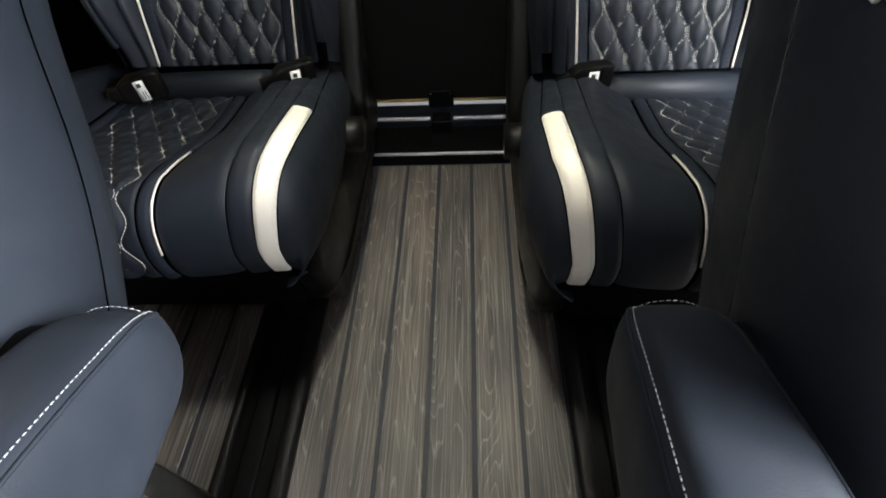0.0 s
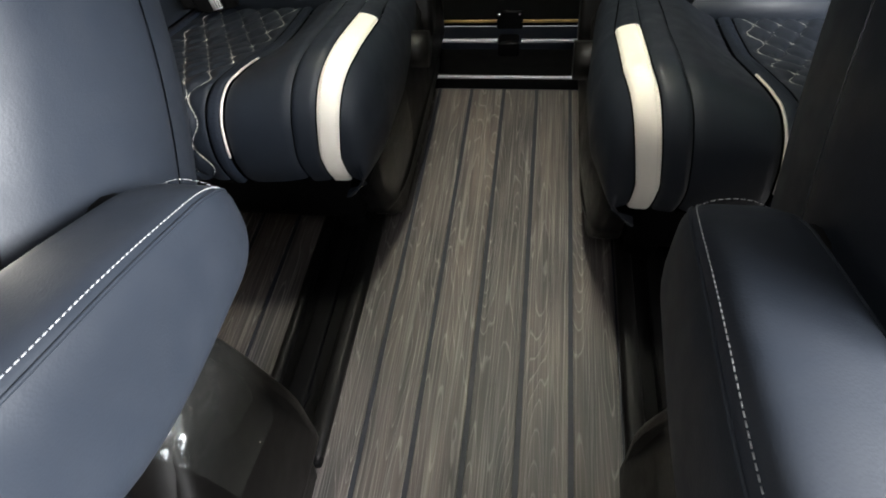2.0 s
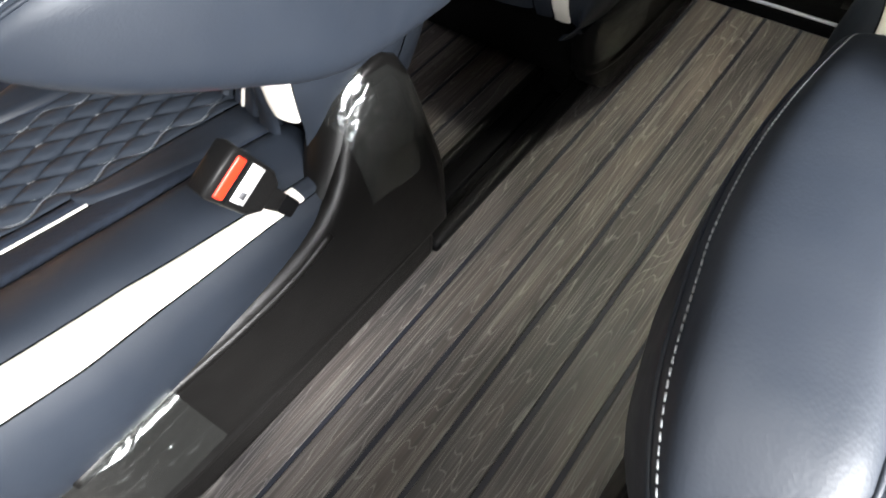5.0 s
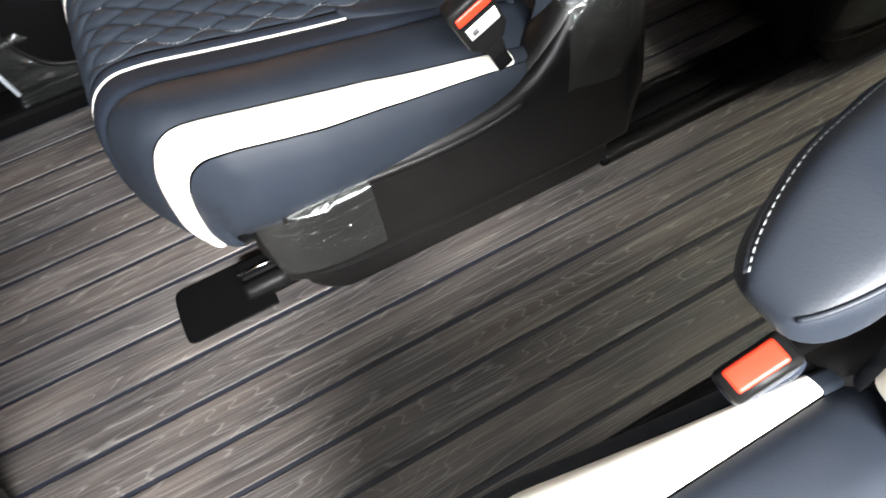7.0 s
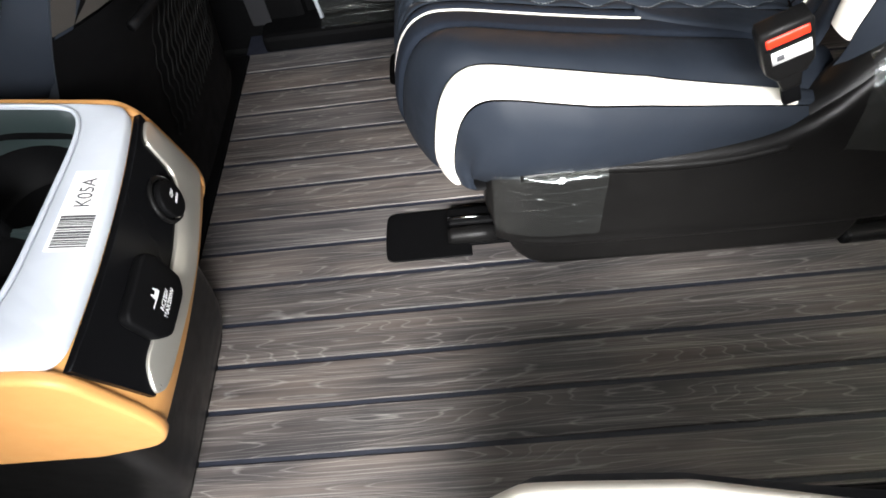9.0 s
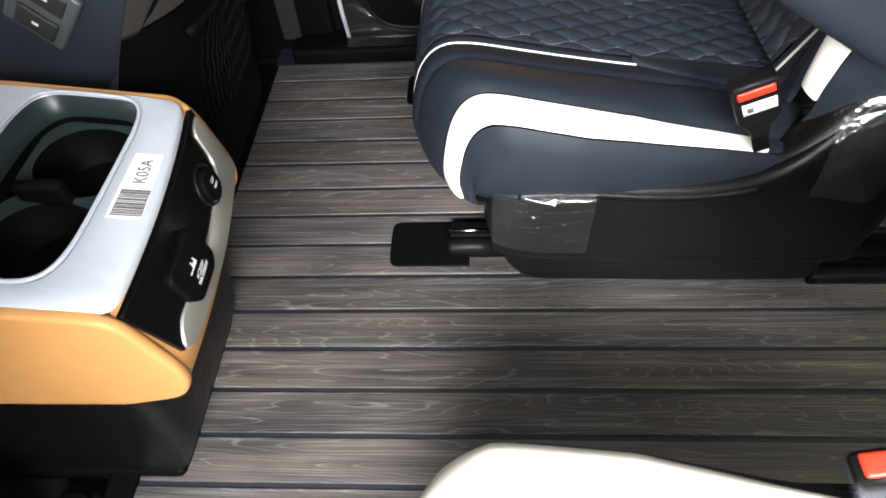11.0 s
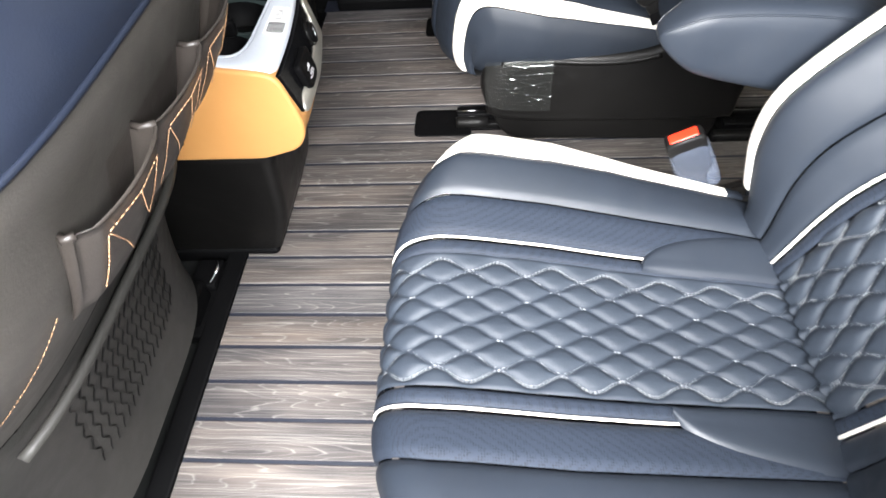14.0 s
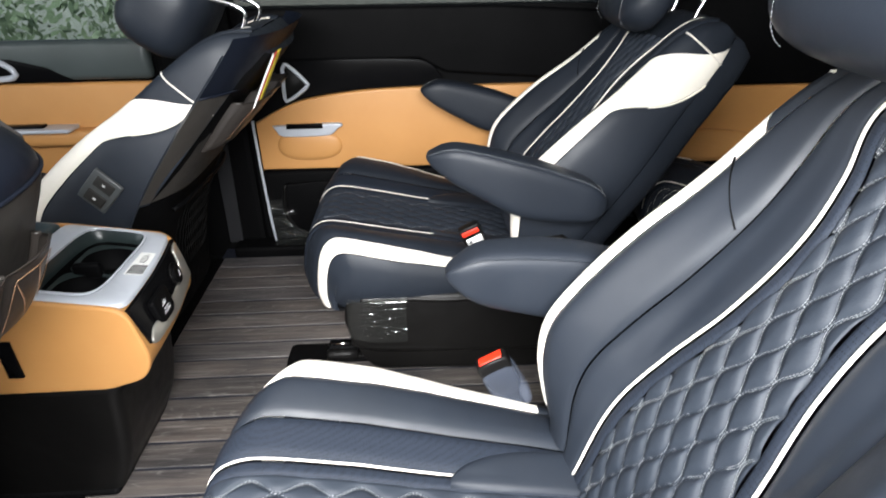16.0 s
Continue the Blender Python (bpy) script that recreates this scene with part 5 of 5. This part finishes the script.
well = rounded(0.196, -0.26, 0.118, 0.062, 5)
plate_o = rounded(0.2045, -0.261, 0.131, 0.103, 16)
part("top_plate", bowed(rings([ring3(plate_o, -0.004), ring3(plate_o, 0.003), ring3(rounded(0.2045, -0.261, 0.129, 0.101, 16), 0.005), ring3(rounded(0.196, -0.26, 0.122, 0.066, 5), 0.005), ring3(well, 0.003), ring3(well, -0.004)])), SILVER, console, "satin silver top plate")
part("well_rim", tube(np.vstack([ring3(well, 0.005), ring3(well, 0.005)[:1]]), 0.0022, 6, False), SILVER, console)
inner_w = rounded(0.196, -0.26, 0.112, 0.056, 4)
part("cup_well", rings([ring3(well, 0.001), ring3(inner_w, -0.012), ring3(inner_w, -0.022)]), TEAL_WELL, console, "grey-green moulded cup tray")
fl = inner_w
part("well_floor", rings([ring3(fl, -0.075), np.tile(np.array([[0.196, -0.256, top_z(-0.256) - 0.075]]), (nq, 1))]), BLACK, console)
part("well_wall", rings([ring3(inner_w, -0.022), ring3(fl, -0.075)]), BLACK, console)
for k, x in enumerate((0.143, 0.25)):
    hole = rounded(x, -0.256, 0.05, 0.05, 2.1)
    cup = part("cup_holder", rings([ring3(hole, -0.03), ring3(hole, -0.07), ring3(hole * 0.9 + 0.1 * np.array([x, -0.256]), -0.074)]), BLACK, console, "deep black cup holder")
    corner = rounded(x, -0.256, 0.056, 0.056, 5)
    part("holder_lip", rings([ring3(corner, -0.028), ring3(hole, -0.03)]), TEAL_WELL, cup)
part("well_divider", rbox((0.196, -0.272, top_z(-0.256) - 0.02), (0.014, 0.05, 0.03), 0.006, 3), BLACK, console)
part("grip_tab", rbox((0.1, -0.206, top_z(-0.2) - 0.012), (0.02, 0.006, 0.012), 0.002, 2), CHROME, console)
part("armrest_lid", rbox((0.205, -0.563, 0.478), (0.256, 0.39, 0.05), 0.012, 3, (-8.5, 0, 0)), LID, console, "padded dark teal leather lid")
part("side_slot", rbox((0.3465, -0.352, 0.345), (0.006, 0.026, 0.075), 0.002, 2), GLOSS, console, "black slot")

# rear face: black panel, silver frame, sockets
ft = np.array([-0.1555, 0.424])
fd = np.array([0.018, -0.077])
fd = fd / np.linalg.norm(fd)
fo = np.array([-fd[1], fd[0]])
face_tilt = math.degrees(math.atan2(fd[0], -fd[1]))


def face_at(x, h, o):
    p = ft + fd * (0.76 * h) + fo * o
    return (x, p[0], p[1])


def face_prism(outline, o0, o1, bevel=0.001):
    v, f = prism(outline, "z", o0, o1, bevel, 2)
    return bowed((np.array([face_at(p[0], p[1], p[2]) for p in v]), [q[::-1] for q in f]), 22)


part("socket_panel", face_prism([(0.075, -0.004), (0.334, -0.004), (0.326, 0.096), (0.1, 0.1)], -0.004, 0.0035, 0.0), GLOSS, console, "gloss black socket panel", smooth=False)
bez = [(0.076, 0.002), (0.0755, 0.06), (0.079, 0.104), (0.2, 0.112), (0.318, 0.106), (0.326, 0.092), (0.306, 0.07), (0.2, 0.074), (0.124, 0.066), (0.112, 0.05), (0.106, 0.004)]
part("bezel", face_prism(soft(bez, 0.011), -0.002, 0.0065, 0.002), BRIGHT, console, "brushed silver frame")
cap = part("socket_cap", face_prism([(0.15 + 0.018 * math.cos(a), 0.05 + 0.023 * math.sin(a)) for a in np.linspace(0, 2 * np.pi, 28, endpoint=False)], 0.003, 0.012, 0.002), BLACK, console, "round black socket cap")
part("cap_ring", tube(bow([face_at(0.15 + 0.021 * math.cos(a), 0.05 + 0.027 * math.sin(a), 0.0045) for a in np.linspace(0, 2 * np.pi, 33)]), 0.0025, 6, False), GREY_PLASTIC, console)
flap = [(0.225, 0.022), (0.283, 0.022), (0.288, 0.03), (0.287, 0.07), (0.278, 0.086), (0.236, 0.088), (0.224, 0.078), (0.22, 0.04)]
cover2 = part("outlet_cover", face_prism(soft(flap, 0.006), 0.003, 0.014, 0.003), BLACK, console, "black outlet cover with white print")


def words(name, text, size, m, mat, parent, label=""):
    cu = bpy.data.curves.new(name, "FONT")
    cu.body, cu.size, cu.align_x, cu.align_y, cu.extrude = text, size, "CENTER", "CENTER", 0.0001
    tmp = bpy.data.objects.new(name, cu)
    scene.collection.objects.link(tmp)
    me = bpy.data.meshes.new_from_object(tmp.evaluated_get(bpy.context.evaluated_depsgraph_get()))
    bpy.data.objects.remove(tmp)
    v = [m @ p.co for p in me.vertices]
    f = [list(p.vertices) for p in me.polygons]
    return part(name, (bow([p[:] for p in v]), f), mat, parent, label, smooth=False)


def face_matrix(x, h, o):
    # text reads towards -x, its top points up the slope, its face to the rear
    X, Y = Vector((-1, 0, 0)), Vector((0, -fd[0], -fd[1]))
    Z = Vector((0, fo[0], fo[1]))
    return Matrix.Translation(face_at(x, h, o)) @ Matrix((X, Y, Z)).transposed().to_4x4()


words("print", "12V", 0.0062, face_matrix(0.147, 0.047, 0.0122), MARK, cap)
words("print", "180W", 0.0046, face_matrix(0.147, 0.056, 0.0122), MARK, cap)
words("print", "AC230V", 0.0058, face_matrix(0.254, 0.0625, 0.0142), MARK, cover2)
words("print", "MAX200W", 0.0058, face_matrix(0.254, 0.0695, 0.0142), MARK, cover2)
part("plug_mark", join(*[(bow([face_at(0.254 + 0.75 * p[0], 0.05 + 0.75 * p[1], 0.0142 + p[2]) for p in g[0]]), g[1]) for g in (rbox((0, 0, 0), (0.012, 0.007, 0.0004), 0, 1), rbox((-0.004, -0.006, 0), (0.002, 0.006, 0.0004), 0, 1), rbox((0.004, -0.006, 0), (0.002, 0.006, 0.0004), 0, 1), rbox((0.011, 0.002, 0), (0.012, 0.0016, 0.0004), 0, 1))]), MARK, cover2, smooth=False)

sticker = thing("barcode_sticker", (0.2, -0.18, top_z(-0.18)), "white barcode sticker reading K05A on silver console", "sticker")


def on_top(x, y, dz):
    return (x, y, top_z(y) + 0.0052 + dz)


def top_plate_box(x, y, sx, sy, dz, th=0.0003):
    v, f = rbox((0, 0, 0), (sx, sy, th), 0, 1)
    return bow([on_top(x + p[0], y + p[1], dz + p[2]) for p in v]), f


part("paper", top_plate_box(0.2, -0.175, 0.082, 0.023, 0.0), PAPER, sticker, smooth=False)
random.seed(9)
bx = 0.238
while bx > 0.207:
    w_ = random.choice((0.0008, 0.0012, 0.002))
    part("bar", top_plate_box(bx - w_ / 2, -0.174, w_, 0.02, 0.0004), INK, sticker, smooth=False)
    bx -= w_ + random.choice((0.0008, 0.0012))
tilt_top = math.atan(0.149)
words("print", "K05A", 0.0135, Matrix.Translation(on_top(0.183, -0.174, 0.0005)) @ Matrix((Vector((-1, 0, 0)), Vector((0, -math.cos(tilt_top), math.sin(tilt_top))), Vector((0, math.sin(tilt_top), math.cos(tilt_top))))).transposed().to_4x4(), INK, sticker)

# brackets in front of the floor, beside the console
for x in (0.49, 0.93):
    br = thing("seat_bracket", (x, -0.4, -0.03), "black seat mounting block on the carpet", "bracket", "seat brackets")
    part("block", box(x - 0.05, x + 0.03, -0.47, -0.385, -0.03, 0.045, 0.008), BLACK, br)
    part("foot", box(x - 0.06, x + 0.05, -0.6, -0.376, -0.03, 0.0, 0.004), BLACK, br)
spring = thing("wire_clip", (0.4, -0.36, -0.03), "bent chrome wire clip on black bracket", "clip")
part("bracket", box(0.365, 0.435, -0.43, -0.377, -0.03, 0.016, 0.006), BLACK, spring)
part("wire", tube(smooth_line([(0.375, -0.39, 0.02), (0.39, -0.375, 0.034), (0.41, -0.37, 0.036), (0.43, -0.385, 0.022)], 24), 0.003, 8), CHROME, spring, "chrome wire")


# ---- doors on the closed side ----
door = thing("sliding_door", (-0.71, 0.3, 0.035), "closed sliding door with caramel panel and silver pull", "door")
cara = smooth_line([(-0.17, 0.452), (-0.08, 0.498), (0.0, 0.524), (0.15, 0.545), (0.32, 0.554), (0.7, 0.557), (0.96, 0.557)], 30).tolist() + [(0.96, 0.294), (-0.17, 0.294)]
part("panel", prism(cara, "x", -0.722, -0.69, 0.008, 3), CARAMEL, door, "caramel leather panel")
part("lower_trim", box(-0.722, -0.683, -0.17, 0.96, 0.035, 0.289, 0.012), BLACK, door)
gl = smooth_line([(-0.17, 0.456), (-0.08, 0.502), (0.0, 0.528), (0.15, 0.549), (0.32, 0.558), (0.43, 0.565), (0.41, 0.61), (0.35, 0.64), (0.0, 0.645), (-0.15, 0.64)], 40).tolist()
part("gloss_inlay", prism(gl, "x", -0.722, -0.694, 0.004, 2), GLOSS, door, "gloss black inlay")
part("upper_trim", prism([(-0.17, 0.642), (0.36, 0.642), (0.44, 0.6), (0.96, 0.561), (0.96, 0.77), (0.6, 0.79), (-0.17, 0.79)], "x", -0.722, -0.686, 0.01, 3), BLACK, door, "soft black upper trim")
part("trim_line", tube([(-0.692, -0.1, 0.646), (-0.69, 0.1, 0.65), (-0.692, 0.36, 0.646)], 0.0022, 6), SILVER, door)
pull = part("pull_handle", prism(smooth_line([(-0.115, 0.445), (0.1, 0.45), (0.085, 0.43), (0.06, 0.412), (-0.08, 0.41), (-0.1, 0.425), (-0.115, 0.445)], 30)[:-1], "x", -0.69, -0.672, 0.005, 3), SILVER, door, "satin silver pull with window switch")
part("switch", box(-0.678, -0.667, -0.07, 0.045, 0.436, 0.452, 0.003), GLOSS, pull)
part("recess", ellipsoid((-0.692, -0.005, 0.375), (0.016, 0.105, 0.05), 2.4, 28, 16), CARAMEL, pull, "moulded caramel recess")
lev = smooth_line([(-0.06, 0.62), (-0.045, 0.632), (0.006, 0.58), (0.008, 0.565), (-0.05, 0.525), (-0.064, 0.535), (-0.06, 0.62)], 40)
part("release_lever", tube([(-0.684, y, z) for y, z in lev], 0.006, 8, False), SILVER, door, "silver release lever")
part("lever_dish", prism([tuple(p) for p in lev[:-1]], "x", -0.7, -0.689, 0.002, 1), GREY_PLASTIC, door)
part("door_seal", tube([(-0.69, -0.178, 0.46), (-0.688, -0.176, 0.3), (-0.684, -0.168, 0.1), (-0.684, -0.16, 0.0)], 0.005, 8), SILVER, door, "pale door seal")
part("bottle_pocket", prism(smooth_line([(-0.1, 0.25), (0.08, 0.25), (0.1, 0.15), (0.06, 0.07), (-0.06, 0.07), (-0.11, 0.15), (-0.1, 0.25)], 30)[:-1], "x", -0.684, -0.668, 0.006, 2), BLACK, door)
part("pocket_rim", tube([(-0.667, y, z) for y, z in smooth_line([(-0.1, 0.25), (-0.11, 0.15), (-0.06, 0.075), (0.06, 0.075), (0.1, 0.15), (0.09, 0.24)], 30)], 0.006, 8), GREY_PLASTIC, door)
quarter = thing("rear_quarter_panel", (-0.71, 1.4, 0.2), "caramel rear quarter panel beside the rear seat", "panel")
part("panel", box(-0.722, -0.69, 0.99, 1.7, 0.28, 0.535, 0.01), CARAMEL, quarter, "caramel leather panel")
part("cup_tray", prism(smooth_line([(1.05, 0.3), (1.5, 0.3), (1.55, 0.36), (1.3, 0.4), (1.1, 0.35), (1.05, 0.3)], 30)[:-1], "x", -0.692, -0.67, 0.008, 2), CARAMEL, quarter)
part("upper_trim", box(-0.722, -0.685, 0.99, 2.0, 0.54, 0.8, 0.012), BLACK, quarter)

fdoor = thing("front_door", (-0.71, -0.9, 0.05), "front passenger door with caramel panel and silver switches", "door")
part("panel", box(-0.722, -0.69, -1.68, -0.45, 0.25, 0.59, 0.012), CARAMEL, fdoor, "caramel leather panel")
part("lower_trim", box(-0.722, -0.68, -1.68, -0.45, 0.0, 0.246, 0.012), BLACK, fdoor)
# sky reflected on the ledge is painted in as a lighter grey-green
part("upper_trim", box(-0.722, -0.675, -1.68, -0.45, 0.6, 0.715, 0.018), grained("sky_sheen_trim", (0.05, 0.062, 0.062), (0.065, 0.08, 0.08), 0.4, 900.0, 0.2), fdoor, "soft window ledge, grey-green from reflected sky")
part("armrest_ledge", rbox((-0.672, -0.95, 0.43), (0.06, 0.62, 0.05), 0.018, 3), CARAMEL, fdoor, "caramel armrest")
part("switch_panel", rbox((-0.655, -0.85, 0.46), (0.07, 0.27, 0.012), 0.004, 2), SILVER, fdoor, "satin silver switch panel")
part("switch_block", rbox((-0.655, -0.86, 0.468), (0.03, 0.12, 0.012), 0.003, 2), GLOSS, fdoor)
part("inlay", prism([(-1.6, 0.6), (-0.68, 0.6), (-0.75, 0.64), (-0.85, 0.665), (-1.6, 0.67)], "x", -0.685, -0.668, 0.004, 2), GLOSS, fdoor)
part("release_lever", tube([(-0.665, y, z) for y, z in smooth_line([(-0.96, 0.61), (-0.86, 0.612), (-0.84, 0.63), (-0.88, 0.66), (-0.96, 0.665)], 20)], 0.009, 8), SILVER, fdoor, "silver door lever")
belt = thing("seat_belt_strap", (-0.69, -0.3, 0.05), "black belt webbing hanging on the door pillar", "seat belt")
part("webbing", prism(smooth_line([(-0.325, 0.03), (-0.318, 0.4), (-0.31, 0.8), (-0.3, 1.05)], 12).tolist() + smooth_line([(-0.255, 1.05), (-0.262, 0.8), (-0.27, 0.4), (-0.28, 0.03)], 12).tolist(), "x", -0.692, -0.689, 0.0008, 1), WEB, belt, smooth=False)

# plastic sheet over the step
n = 44
rng = np.random.RandomState(8)
Y, Q = np.meshgrid(np.linspace(-0.16, 0.16, n), np.linspace(0, 1, n), indexing="ij")
Xs = -0.64 + 0.02 * Q - 0.07 * Q
Zs = np.where(Q < 0.4, 0.038 + 0 * Q, 0.038 + (Q - 0.4) * 0.26)
Xs = np.where(Q < 0.4, -0.635 - 0.09 * Q, -0.671 - 0.006 * (Q - 0.4))
wr = np.zeros_like(Y)
for _ in range(14):
    a, c, k = rng.uniform(-0.6, 0.6), rng.uniform(0, 1), rng.uniform(0.01, 0.03)
    wr += 0.006 * np.exp(-((Q - c - a * Y * 3) / k) ** 2) * (0.6 + 0.4 * np.sin(Y * rng.uniform(20, 60)))
sheet = thing("plastic_sheet", (-0.65, 0.0, 0.035), "crumpled clear plastic sheet taped over the black step", "plastic sheet")
part("sheet", grid(np.stack([Xs + wr * (Q > 0.4), Y, Zs + wr * (Q <= 0.4)], -1), n, n), FILM, sheet)

# ---- outside the far window ----
random.seed(12)
wallout = structure("garden_wall", box(-6.2, -6.0, -8, 2, -0.5, 2.6), grained("pale_plaster", (0.36, 0.39, 0.36), (0.44, 0.47, 0.43), 0.8, 60.0, 0.3), "pale plastered wall outside", "wall")
lv, lf = [], []
for i in range(5200):
    c = np.array([-5.0 + random.gauss(0, 0.35), random.uniform(-7, -2.2), random.uniform(-0.45, 0.6 + 0.9 * abs(math.sin(i * 0.37)))])
    d = np.array([random.gauss(0, 1) for _ in range(3)])
    d /= np.linalg.norm(d)
    e = np.cross(d, [0.3, 0.5, 0.8])
    e /= np.linalg.norm(e)
    r = random.uniform(0.03, 0.065)
    k = len(lv)
    lv += [c - d * r, c + e * r * 0.5, c + d * r, c - e * r * 0.5]
    lf.append((k, k + 1, k + 2, k + 3))
hedge = tagged(part("hedge", (np.array(lv), lf), grained("leaves", (0.12, 0.17, 0.1), (0.2, 0.26, 0.16), 0.6, 100.0, 0.1), None, "", False), "loose green hedge outside the window", "hedge", kind="stuff")

# ---- planks ----
random.seed(4)
for k in range(-9, 15):
    x0 = k * PITCH
    if x0 < FLOOR_X0 - 0.001 or x0 + PITCH > FLOOR_X1 + 0.01:
        continue
    cuts = [FLOOR_Y0, FLOOR_Y1]
    for y0, y1 in zip(cuts, cuts[1:]):
        part("plank", rbox((x0 + PITCH / 2, (y0 + y1) / 2, -0.002), (PITCH - 0.0075, y1 - y0, 0.004), 0.0012, 1), WOOD, floor, smooth=False)
